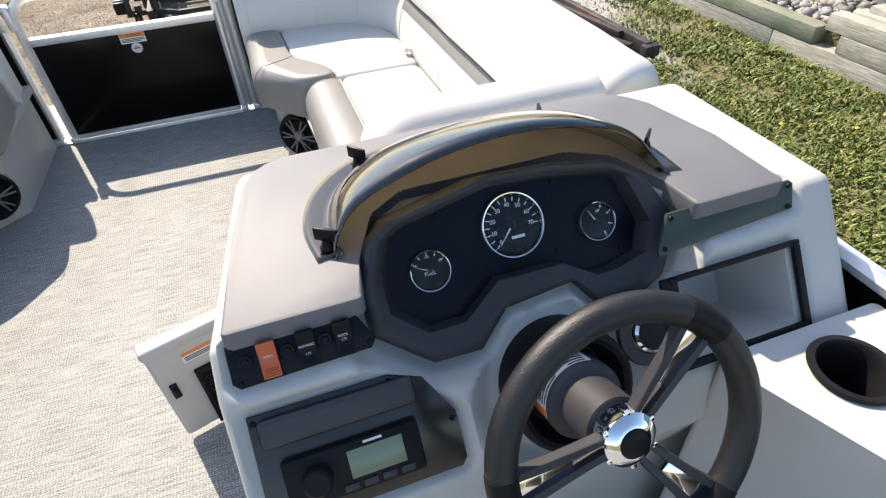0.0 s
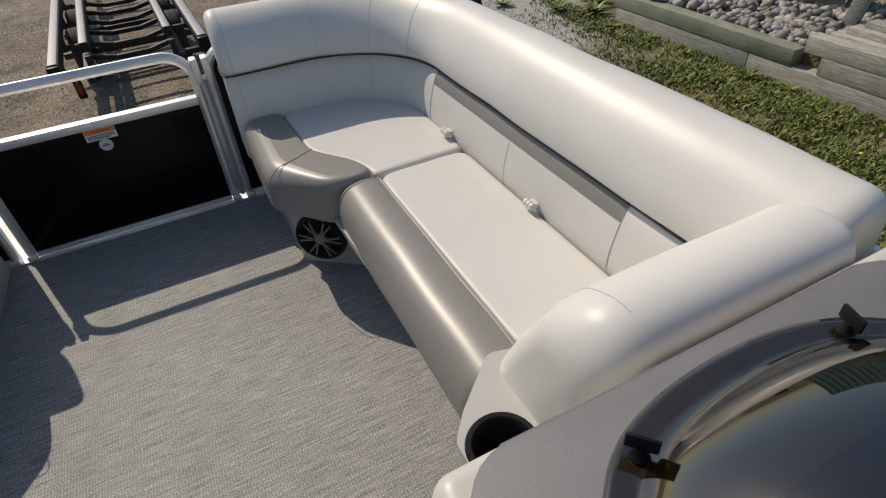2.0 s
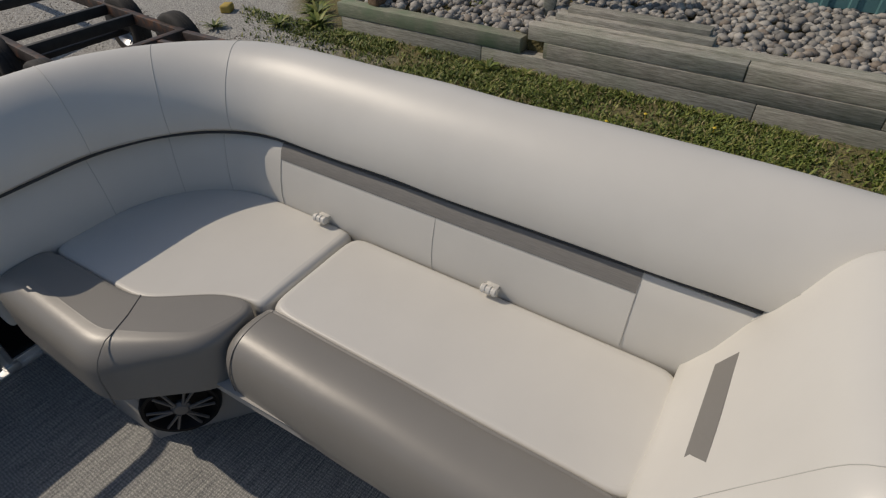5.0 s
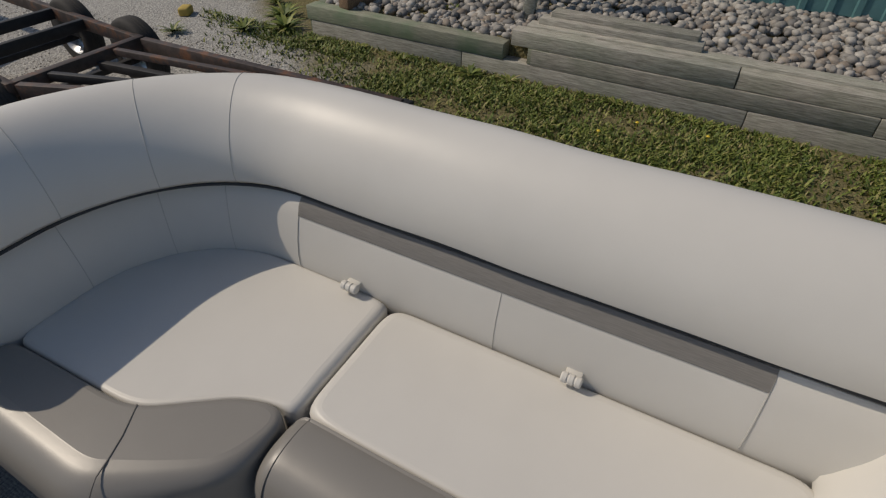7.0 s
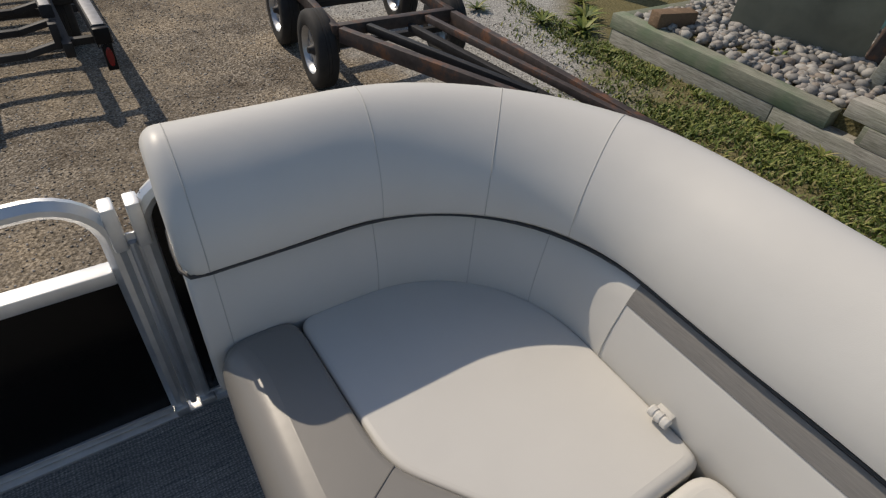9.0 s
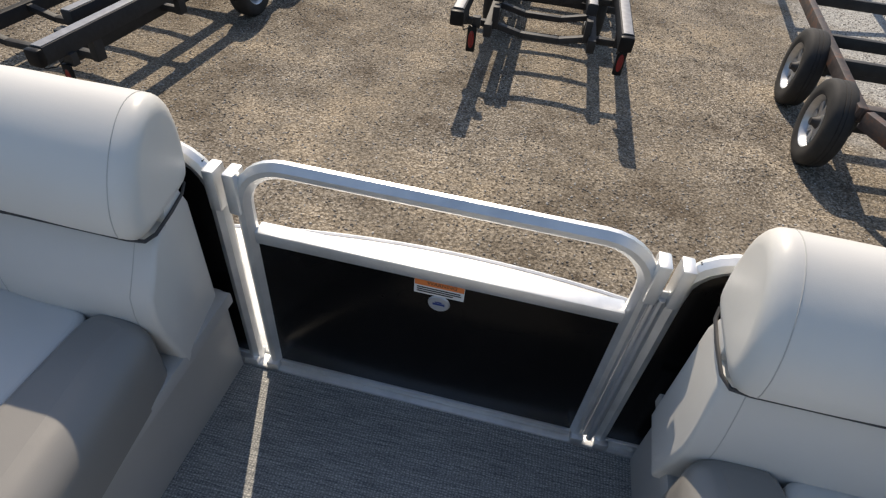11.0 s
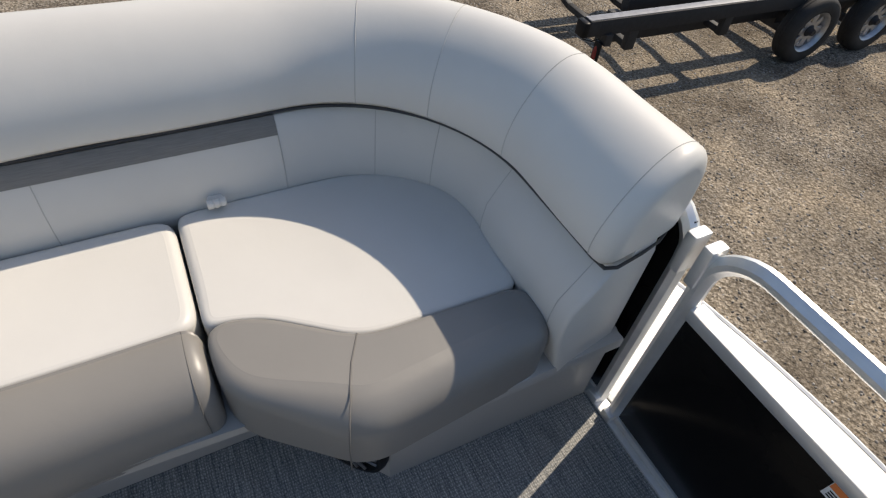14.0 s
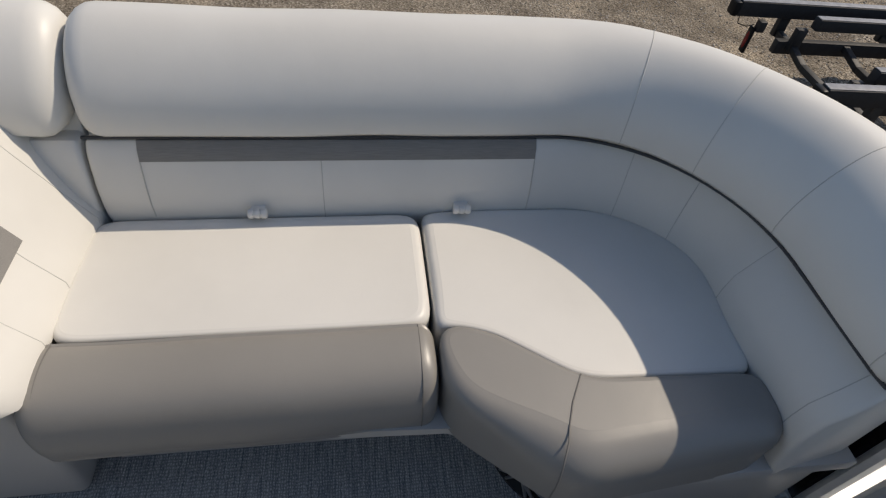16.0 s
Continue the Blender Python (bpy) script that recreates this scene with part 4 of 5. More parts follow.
R1 = 0.048
nums = [(str(10 * i), 0.029 * math.cos(radians(225 - 33 * i)), 0.029 * math.sin(radians(225 - 33 * i)), 0.0085) for i in range(8)]
sp = gauge((-0.003, 0.002), R1, [225 - 33 * i for i in range(8)] + [225 - 33 * (i + 0.5) for i in range(7)], nums, 228, "speed_gauge")
part("maker_mark", bars([(-0.004, 0.016, -0.018, 0.004)], GP @ Matrix.Translation((-0.003, 0.002, 0.0033))), PALEINK, sp)
fg = gauge((-0.133, -0.030), 0.0295, [150, 120, 90, 60, 30], [("E", -0.017, 0.010, 0.006), ("1/2", 0.0, 0.019, 0.005), ("F", 0.017, 0.010, 0.006), ("FUEL", 0.0, -0.004, 0.0075)], 155, "fuel_gauge")
gauge((0.126, -0.024), 0.0295, [60, 20, -20, -60], [("UP", 0.006, 0.014, 0.0055)], 120, "trim_gauge")
SCREW = [(-0.105, 0.040), (0.070, 0.047), (-0.168, -0.088), (0.158, -0.072), (0.058, -0.052), (-0.055, -0.056), (-0.09, -0.085)]


def screws(places, m, parent):
    for x, y in places:
        part("screw", lathe([(0, 0.0012), (0.0015, 0.0022), (0.0032, 0.002), (0.0042, 0.0)], 10, m @ Matrix.Translation((x, y, 0.001))), BLACK, parent)


screws(SCREW, GP, podob)

# smoked visor
visor = bmesh.new()
lipc = [(-0.255, 0.008, 0.012), (-0.243, 0.045, 0.022), (-0.208, 0.080, 0.036), (-0.135, 0.106, 0.064), (-0.07, 0.118, 0.074), (-0.010, 0.122, 0.076), (0.05, 0.119, 0.074), (0.120, 0.108, 0.060), (0.200, 0.086, 0.024), (0.235, 0.045, 0.016), (0.258, 0.006, 0.012)]
lip = [GP @ Vector(p) for p in lipc]
foot = [Vector(p) for p in ((0.530, -2.285, 0.808), (0.522, -2.21, 0.808), (0.548, -2.13, 0.808), (0.605, -2.072, 0.808), (0.68, -2.045, 0.808), (0.78, -2.035, 0.808), (0.88, -2.042, 0.808), (0.962, -2.068, 0.808), (1.03, -2.125, 0.808), (1.06, -2.20, 0.808), (1.062, -2.285, 0.808))]


def resample(pts, k=4):
    out = []
    for i in range(len(pts) - 1):
        p0, p1, p2, p3 = pts[max(i - 1, 0)], pts[i], pts[i + 1], pts[min(i + 2, len(pts) - 1)]
        for s in range(k):
            t = s / k
            out.append(0.5 * ((2 * p1) + (p2 - p0) * t + (2 * p0 - 5 * p1 + 4 * p2 - p3) * t * t + (3 * p1 - p0 - 3 * p2 + p3) * t ** 3))
    return out + [pts[-1]]


LP, FT = resample(lip), resample(foot)
grid = []
for a, b in zip(LP, FT):
    outer = b
    b = b + (Vector((0.795, -2.24, b.z)) - b).normalized() * 0.026
    mid = Vector((b.x * 0.72 + a.x * 0.28, b.y * 0.62 + a.y * 0.38, max(a.z, 0.83) * 0.88 + 0.808 * 0.12))
    row = [outer + (outer - b) * 0.35, outer, b.lerp(outer, 0.3), b]
    for k in range(1, 9):
        t = k / 8
        row.append((1 - t) ** 2 * b + 2 * t * (1 - t) * mid + t * t * a)
    grid.append(row)
G2 = [[visor.verts.new(p) for p in r] for r in grid]
for a, b in zip(G2, G2[1:]):
    for i in range(len(a) - 1):
        visor.faces.new((a[i], a[i + 1], b[i + 1], b[i]))
vis = part("visor", visor, SMOKE, console, "smoked acrylic gauge visor", sharp=80)
sol = vis.modifiers.new("thick", "SOLIDIFY")
sol.thickness, sol.offset = 0.003, 0.0
for p in ((0.539, -2.262), (0.622, -2.079), (0.941, -2.074), (1.052, -2.22)):
    k = part("wing_nut", mesh(lathe([(0, 0.014), (0.006, 0.013), (0.008, 0.004), (0.011, 0.0)], 14), moved(box(-0.017, 0.017, -0.0026, 0.0026, 0.010, 0.030, 0.0024), Matrix.Rotation(random.uniform(0, 3), 4, "Z"))), BLACK, console, "black plastic wing nut")
    k.location = (p[0], p[1], 0.812)

# switch plate
sw = part("switch_plate", prism(SWITCH, -0.004, 0.004, 0.0015, m=FP_SWITCH), PANEL, console, "black switch plate")
for u, mt, words in ((-0.357, ORANGE, ["HORN"]), (-0.312, BLACK, ["NAV/ANC", "", "LTS"]), (-0.268, BLACK, ["DOCK", "LTS"])):
    m = FP_SWITCH @ Matrix.Translation((u, -0.013, 0.004))
    rk = slab_x([(-0.022, 0.0), (-0.022, 0.008), (-0.004, 0.0055), (0.008, 0.0075), (0.022, 0.013), (0.022, 0.0)], -0.0105, 0.0105)
    bmesh.ops.bevel(rk, geom=rk.edges[:], offset=0.0012, segments=2, profile=0.5, affect="EDGES")
    r = part("rocker", moved(rk, m), mt, sw, "orange rocker switch" if mt is ORANGE else "black rocker switch")
    for i, w in enumerate(words):
        if w:
            lettering("rocker_word", w, 0.0042, m @ Matrix.Translation((0, 0.004 - 0.005 * i, 0.0075)), PALEINK, r)
    part("rocker_ribs", moved(mesh(*[box(-0.008, 0.008, -0.0205 + 0.0028 * i, -0.0193 + 0.0028 * i, 0.0072, 0.0088, 0) for i in range(4)]), m), mt, r)
for u in (-0.384, -0.335, -0.290):
    part("push_button", lathe([(0, 0.004), (0.004, 0.004), (0.005, 0.002), (0.0085, 0.002), (0.0095, 0.0)], 18, FP_SWITCH @ Matrix.Translation((u, -0.010, 0.004))), BLACK, sw)
screws([(-0.396, 0.007), (-0.395, -0.034), (-0.25, 0.006), (-0.238, -0.028)], FP_SWITCH @ Matrix.Translation((0, 0, 0.003)), sw)

# radio
rp = part("radio_plate", prism(RADIO, -0.004, 0.0035, 0.0015, m=FP_RADIO), GLOSSY, console, "black glossy radio plate")
part("radio_door", moved(box(-0.392, -0.200, -0.120, -0.083, 0.004, 0.016, 0.007, 3), FP_RADIO), COVER, rp, "charcoal flip-up radio cover")
rd = part("radio", moved(box(-0.378, -0.207, -0.205, -0.139, 0.004, 0.016, 0.004), FP_RADIO), BLACK, rp, "black marine stereo")
part("screen", moved(box(-0.300, -0.230, -0.186, -0.150, 0.016, 0.0168, 0.0003), FP_RADIO), LCD, rd, "pale grey display")
part("maker_mark", bars([(-0.278, -0.254, -0.1445, 0.003)], FP_RADIO @ Matrix.Translation((0, 0, 0.016))), PALEINK, rd)
part("dial_knob", lathe([(0, 0.018), (0.014, 0.018), (0.0175, 0.015), (0.019, 0.0)], 28, FP_RADIO @ Matrix.Translation((-0.340, -0.171, 0.016))), BLACK, rd)
for i in range(4):
    part("radio_key", moved(box(-0.312 + 0.024 * i, -0.294 + 0.024 * i, -0.200, -0.191, 0.016, 0.018, 0.001), FP_RADIO), BEZEL, rd)
screws([(-0.396, -0.086), (-0.228, -0.085), (-0.160, -0.158)], FP_RADIO @ Matrix.Translation((0, 0, 0.003)), rp)

# side plate, cubby frame, lower right
gp = part("blank_plate", prism(BLANK, -0.003, 0.0035, 0.0015, m=FP_BLANK), OLIVE, console, "dark green-black blank plate")
screws([(0.208, 0.018), (0.414, 0.018), (0.190, -0.022), (0.408, -0.012)], FP_BLANK @ Matrix.Translation((0, 0, 0.003)), gp)
cf = part("cubby_frame", mesh(moved(box(0.176, 0.41, -0.070, -0.062, -0.002, 0.006, 0.0015), FP), moved(box(0.398, 0.41, -0.195, -0.070, -0.002, 0.006, 0.0015), FP), moved(box(0.176, 0.41, -0.200, -0.188, -0.002, 0.006, 0.0015), FP), moved(box(0.168, 0.194, -0.200, -0.062, -0.002, 0.006, 0.0015), FP)), BLACK, console, "black frame round an open cubby")
screws([(0.185, -0.068), (0.400, -0.066), (0.400, -0.193)], FP @ Matrix.Translation((0, 0, 0.005)), cf)
sg = part("small_gauge", lathe([(0.030, 0.0), (0.030, 0.008), (0.026, 0.011), (0.024, 0.005), (0, 0.005)], 32, FP @ Matrix.Translation((0.140, -0.125, 0.002))), CHROME, console, "small round chrome-ringed dial")
part("dial_face", lathe([(0, 0.006), (0.025, 0.006), (0.025, 0.004)], 28, FP @ Matrix.Translation((0.140, -0.125, 0.002))), BLACK, sg)
part("gauge_surround", lathe([(0.031, 0.0), (0.033, 0.004), (0.050, 0.003), (0.052, -0.003)], 28, FP @ Matrix.Translation((0.140, -0.125, 0.002))), BEZEL, sg)
# side shelf with cup holder
shelf = part("side_shelf", holed_prism(closed_fillet([(1.02, -2.493), (1.16, -2.82), (1.32, -2.82), (1.32, -2.493)], 0.012), (1.179, -2.578), 0.050, 0.002, 0.626), SHELL, console, "light grey side shelf above the knee panel")


def cup(m):
    m = m @ Matrix.Scale(1.14, 4)
    return lathe([(0.0, -0.075), (0.032, -0.075), (0.036, -0.07), (0.040, 0.0), (0.043, 0.004), (0.050, 0.004), (0.052, 0.0), (0.050, -0.003), (0.043, -0.004), (0.040, -0.076), (0.0, -0.080)], 36, m)


part("cup_holder", cup(Matrix.Translation((1.179, -2.578, 0.630))), BLACK, console, "black plastic cup holder")
part("yellow_tag", moved(box(-0.012, 0.012, -0.006, 0.006, 0, 0.0006, 0), Matrix.Translation((1.185, -2.655, 0.6265))), YELLOW, console)

# steering wheel
WT = radians(27)
WH = Vector((0.803, -2.588, 0.694))
WM = basis(WH, (1, 0, 0), (0, math.sin(WT), math.cos(WT)))
wheel = thing("steering_wheel", "black textured three-spoke steering wheel with a chrome hub", "steering wheel")
wheel.matrix_world = WM
RW = 0.158
part("ring", tube([(RW * math.cos(2 * math.pi * k / 72), RW * math.sin(2 * math.pi * k / 72), 0.0) for k in range(72)], 0.0182, 16, True), RUBBER, wheel, "pebbled black rubber rim")
for a in (48, 184, 308):
    ca = Matrix.Rotation(radians(a), 4, "Z")
    for o in (-1, 1):
        bar = prism([(0.026, o * 0.004), (0.10, o * 0.009), (0.157, o * 0.014), (0.157, o * 0.027), (0.10, o * 0.019), (0.026, o * 0.015)][::o], -0.007, 0.007, 0.003)
        part("spoke", moved(bar, ca @ Matrix.Translation((0, 0, -0.012)) @ Matrix.Rotation(radians(-4), 4, "Y")), BEZEL, wheel)
    part("spoke_plate", moved(prism([(0.072, -0.0075), (0.146, -0.0125), (0.146, 0.0125), (0.072, 0.0075)], -0.003, 0.002, 0.001), ca @ Matrix.Translation((0, 0, -0.012)) @ Matrix.Rotation(radians(-4), 4, "Y")), CHROME, wheel, "chrome spoke inlay")
    part("rim_saddle", tube([((RW + 0.0004) * math.cos(radians(a + q)), (RW + 0.0004) * math.sin(radians(a + q)), 0.0) for q in range(-10, 11, 2)], 0.0188, 16), BLACK, wheel)
hubp = [(0.0, -0.03), (0.034, -0.03), (0.036, -0.012), (0.034, 0.0), (0.024, 0.007), (0.019, 0.008)]
hub = part("hub", lathe(hubp, 36), CHROME, wheel, "scalloped chrome hub")
for i in range(6):
    part("hub_lug", moved(box(-0.004, 0.004, 0.030, 0.038, -0.016, 0.001, 0.002), Matrix.Rotation(radians(60 * i), 4, "Z")), CHROME, hub)
part("hub_cap", lathe([(0, 0.012), (0.012, 0.011), (0.018, 0.008), (0.0195, 0.002)], 28), BLACK, hub)
part("column", moved(mesh(lathe([(0.0, -0.17), (0.058, -0.17), (0.057, -0.150), (0.054, -0.146), (0.054, -0.100), (0.051, -0.094), (0.041, -0.088), (0.039, -0.03), (0, -0.03)], 36)), Matrix.Identity(4)), BEZEL, wheel, "black steering column boot")
def wrap(r, z0, z1, a0, a1):
    """A thin band of a cylinder's skin between two heights and two angles."""
    bm = bmesh.new()
    ring = []
    for k in range(15):
        q = radians(a0 + (a1 - a0) * k / 14)
        ring.append([bm.verts.new((rr * math.cos(q), rr * math.sin(q), z)) for rr, z in ((r, z0), (r, z1), (r - 0.002, z1), (r - 0.002, z0))])
    for p, q in zip(ring, ring[1:]):
        for k in range(4):
            bm.faces.new((p[k], p[(k + 1) % 4], q[(k + 1) % 4], q[k]))
    return bm


cl = part("column_label", wrap(0.0548, -0.142, -0.104, 70, 190), LABEL, wheel, "small printed warning label round the column")
part("label_band", wrap(0.0552, -0.142, -0.104, 176, 190), LABELO, cl)
for i in range(6):
    part("label_print", wrap(0.0552, -0.138 + 0.006 * i, -0.1355 + 0.006 * i, 78, 118 if i < 5 else 104), INK, cl)
    part("label_print", wrap(0.0552, -0.138 + 0.006 * i, -0.1355 + 0.006 * i, 126, 170 if i else 150), INK, cl)
cm = basis(WH - WM.to_3x3() @ Vector((0, 0, 0.16)) - Vector((0.0, 0.0, 0.0)), (1, 0, 0), (0, math.sin(WT), math.cos(WT)))
part("column_bezel", lathe([(0.089, -0.06), (0.089, 0.030), (0.086, 0.040), (0.080, 0.043), (0.073, 0.040), (0.066, 0.020), (0.060, 0.004), (0.0, 0.004)], 40, cm), BLACK, console, "black round column bezel")

# open storage door at the console's port side
door = thing("console_door", "light grey storage door standing open with a black mesh pocket", "door")
DM = basis((0.385, -1.79, -0.03), (-0.955, -0.295, 0), (0, 0, 1)) @ Matrix.Diagonal((1, 1, -1, 1))
pd = part("door_panel", mesh(moved(box(0.0, 0.29, 0.05, 0.36, -0.018, 0.012, 0.010, 3), DM), moved(box(0.0, 0.295, 0.345, 0.375, -0.028, 0.016, 0.010, 3), DM)), SHELL, door)
pk = part("mesh_pocket", moved(mesh(*[box(0.03, 0.20, 0.06 + 0.011 * i, 0.0635 + 0.011 * i, 0.013, 0.019, 0) for i in range(17)], *[box(0.03 + 0.011 * i, 0.0335 + 0.011 * i, 0.06, 0.25, 0.014, 0.018, 0) for i in range(16)], box(0.02, 0.21, 0.245, 0.26, 0.012, 0.024, 0.003), box(0.02, 0.03, 0.05, 0.26, 0.012, 0.022, 0.003), box(0.20, 0.21, 0.05, 0.26, 0.012, 0.022, 0.003)), DM), BLACK, door, "black mesh pocket")
part("latch", moved(mesh(box(0.255, 0.272, 0.20, 0.25, 0.012, 0.017, 0.002), box(0.26, 0.267, 0.215, 0.235, 0.016, 0.023, 0.002)), DM), BLACK, door, "small black catch")
LM = DM @ Matrix.Translation((0.185, 0.308, 0.0125))
wl2 = part("warning_label", moved(box(-0.035, 0.035, -0.017, 0.017, 0, 0.0006, 0), LM), LABEL, door, "white and orange warning label")
part("label_band", moved(box(-0.034, 0.034, 0.006, 0.016, 0.0006, 0.001, 0), LM), LABELO, wl2)
part("label_print", moved(mesh(*[box(-0.03, 0.03, -0.012 + 0.005 * i, -0.0095 + 0.005 * i, 0.0006, 0.001, 0) for i in range(3)]), LM), INK, wl2)
bl = part("blue_label", moved(box(-0.035, 0.035, -0.022, 0.022, 0, 0.0006, 0), DM @ Matrix.Translation((0.085, 0.305, 0.0125))), BLUE, door, "blue and green printed label")
part("label_patch", moved(box(0.012, 0.032, -0.018, 0.015, 0.0006, 0.001, 0), DM @ Matrix.Translation((0.085, 0.305, 0.0125))), GREENL, bl)

# cup holder bracket between lounge and console
br = thing("cup_holder", "black cup holder in a light grey bracket beside the lounge", "cup holder")
part("bracket", holed_prism(closed_fillet([(0.537, -1.945), (0.60, -1.985), (0.74, -1.985), (0.74, -1.72), (0.67, -1.70), (0.575, -1.785), (0.537, -1.83)], 0.03), (0.597, -1.872), 0.050, 0.30, 0.548), PLASTIC, br)
part("cup", cup(Matrix.Translation((0.597, -1.872, 0.552))), BLACK, br)

# ---- yard ----
GZ = -0.85


def ground_z(x, y):
    t = min(1.0, max(0.0, (x - 2.4) / 2.2))
    s = t * t * (3 - 2 * t)
    return GZ + 0.13 * s + 0.02 * noise.noise(Vector((x * 0.7, y * 0.7, 0.3))) * min(1, 8 / (abs(x) + abs(y) + 1))


gb = bmesh.new()
xs = [-400, -150, -60, -30, -18] + [-12 + 0.4 * i for i in range(61)] + [18, 30, 60, 150, 400]
ys = [-400, -150, -60, -30, -16] + [-10 + 0.4 * i for i in range(66)] + [22, 40, 80, 150, 400]
gv = [[gb.verts.new((x, y, ground_z(x, y))) for y in ys] for x in xs]
for a, b in zip(gv, gv[1:]):
    for i in range(len(ys) - 1):
        gb.faces.new((a[i], b[i], b[i + 1], a[i + 1]))
tagged(part("ground", gb, GROUND), "gravel and dirt yard that turns to lawn", "ground", kind="structure")

# gravel lumps
rng = random.Random(5)


def stones_mesh(places, lo, hi, flat=0.65):
    bm = bmesh.new()
    ico = bmesh.new()
    bmesh.ops.create_icosphere(ico, subdivisions=1, radius=1)
    base = [v.co.copy() for v in ico.verts]
    faces = [[v.index for v in f.verts] for f in ico.faces]
    ico.free()
    verts, polys = [], []
    for x, y, z in places:
        r = rng.uniform(lo, hi)
        q = Euler((rng.uniform(-0.4, 0.4), rng.uniform(-0.4, 0.4), rng.uniform(0, 6.3))).to_matrix()
        sx, sy, sz = r * rng.uniform(0.8, 1.3), r * rng.uniform(0.65, 1.0), r * flat * rng.uniform(0.75, 1.1)
        k = len(verts)
        for c in base:
            j = rng.uniform(0.9, 1.1)
            p = q @ Vector((c.x * sx * j, c.y * sy * j, c.z * sz * j))
            verts.append((p.x + x, p.y + y, p.z + z))
        polys += [[k + i for i in f] for f in faces]
    me = bpy.data.meshes.new("stones")
    me.from_pydata(verts, [], polys)
    bm.from_mesh(me)
    bpy.data.meshes.remove(me)
    return bm


pl = []
while len(pl) < 44000:
    x, y = rng.uniform(-6.5, 4.2), rng.uniform(0.4, 8.0)
    if x - 0.55 * y > 3.0:
        continue
    pl.append((x, y, ground_z(x, y) + 0.001))
tagged(part("gravel", stones_mesh(pl, 0.0025, 0.011, 0.5), GRAVEL, sharp=80), "loose grey-brown gravel stones on the yard", "gravel", kind="stuff")

# lawn
gx = []
while len(gx) < 70000:
    x, y = rng.uniform(1.6, 4.86), rng.uniform(-4.5, 4.2)
    lim = 3.3 + 0.55 * max(0, y) + 0.5 * noise.noise(Vector((x * 1.3, y * 1.3, 2)))
    dens = min(1.0, max(0.0, (x - lim + 0.9) / 0.9)) * (0.10 + 0.90 * min(1, max(0, 0.5 + 1.3 * noise.noise(Vector((x * 2.1, y * 2.1, 7))))))
    if y > 1.5 and x < 4.5:
        dens *= 0.35
    if rng.random() < dens:
        gx.append((x, y))
verts, polys = [], []
for x, y in gx:
    h, w, a = rng.uniform(0.012, 0.048), rng.uniform(0.003, 0.011), rng.uniform(0, 6.3)
    lean = rng.uniform(0.4, 1.6) * h
    dx, dy, z = math.cos(a), math.sin(a), ground_z(x, y) - 0.004
    k = len(verts)
    verts += [(x - dy * w, y + dx * w, z), (x + dy * w, y - dx * w, z), (x + dx * lean * 0.4 + dy * w * 0.8, y + dy * lean * 0.4 - dx * w * 0.8, z + h * 0.65), (x + dx * lean * 0.4 - dy * w * 0.8, y + dy * lean * 0.4 + dx * w * 0.8, z + h * 0.65), (x + dx * lean, y + dy * lean, z + h)]
    polys += [(k, k + 1, k + 2, k + 3), (k + 3, k + 2, k + 4)]
me = bpy.data.meshes.new("lawn")
me.from_pydata(verts, [], polys)
me.materials.append(GRASS)
tagged(new("lawn_grass", me), "sunlit patchy green lawn grass beside the timber wall", "grass", kind="stuff")

# retaining wall of landscape timbers
WX = 4.87
wall = thing("retaining_wall", "weathered landscape timber retaining wall with a green-stained course", "retaining wall")


def timber_bar(x0, x1, y0, y1, z0, z1, material, parent, name="timber"):
    b = box(x0, x1, y0, y1, z0, z1, 0.008, 2)
    return part(name, b, material, parent)


for y0, y1 in ((-6.0, -3.9), (-3.895, -1.5), (-1.495, 0.9), (0.905, 2.62)):
    timber_bar(WX, WX + 0.14, y0, y1, -0.86, -0.575, TIMBER, wall)
timber_bar(WX - 0.004, WX + 0.15, 0.50, 2.66, -0.572, -0.435, TIMBERG, wall)
timber_bar(WX + 0.006, WX + 0.145, -0.0, 0.28, -0.572, -0.435, TIMBERG, wall)
for y0, y1 in ((-6.0, -2.3), (-2.295, 0.245)):
    timber_bar(WX + 0.002, WX + 0.14, y0, y1, -0.572, -0.437, TIMBER, wall)
timber_bar(WX + 0.01, WX + 0.15, -1.35, 0.44, -0.434, -0.305, TIMBER, wall)
timber_bar(WX + 0.016, WX + 0.15, -6.0, -1.356, -0.434, -0.309, TIMBER, wall)
timber_bar(WX + 0.14, WX + 0.28, -5.8, 0.36, -0.46, -0.285, TIMBER, wall)
timber_bar(WX + 0.20, WX + 0.34, -1.05, 0.28, -0.40, -0.235, TIMBER, wall)
timber_bar(WX + 0.27, WX + 0.41, -1.0, 0.20, -0.40, -0.190, TIMBER, wall)
timber_bar(WX + 0.02, WX + 1.7, 2.52, 2.65, -0.86, -0.44, TIMBERG, wall)
bed = bmesh.new()
bed = prism([(WX + 0.13, -6.0), (7.4, -6.0), (7.4, 2.55), (WX + 0.13, 2.55)], -0.84, -0.47)
tagged(part("stone_bed_soil", bed, GROUND), "soil bed behind the timber wall", "soil", kind="structure")
pl = []
for i in range(5200):
    x, y = rng.uniform(WX + 0.16, 7.2), rng.uniform(-5.0, 2.5)
    if x < WX + 0.42 and y < 0.3:
        continue
    pl.append((x, y, -0.45 + rng.uniform(-0.01, 0.035) + 0.06 * min(1, max(0, x - 5.3))))
tagged(part("river_stones", stones_mesh(pl, 0.03, 0.065, 0.7), STONES, sharp=180), "pale rounded river stones behind the timber wall", "stones", kind="stuff")
post = thing("deck_post", "weathered timber post leaning in the stone bed", "post")
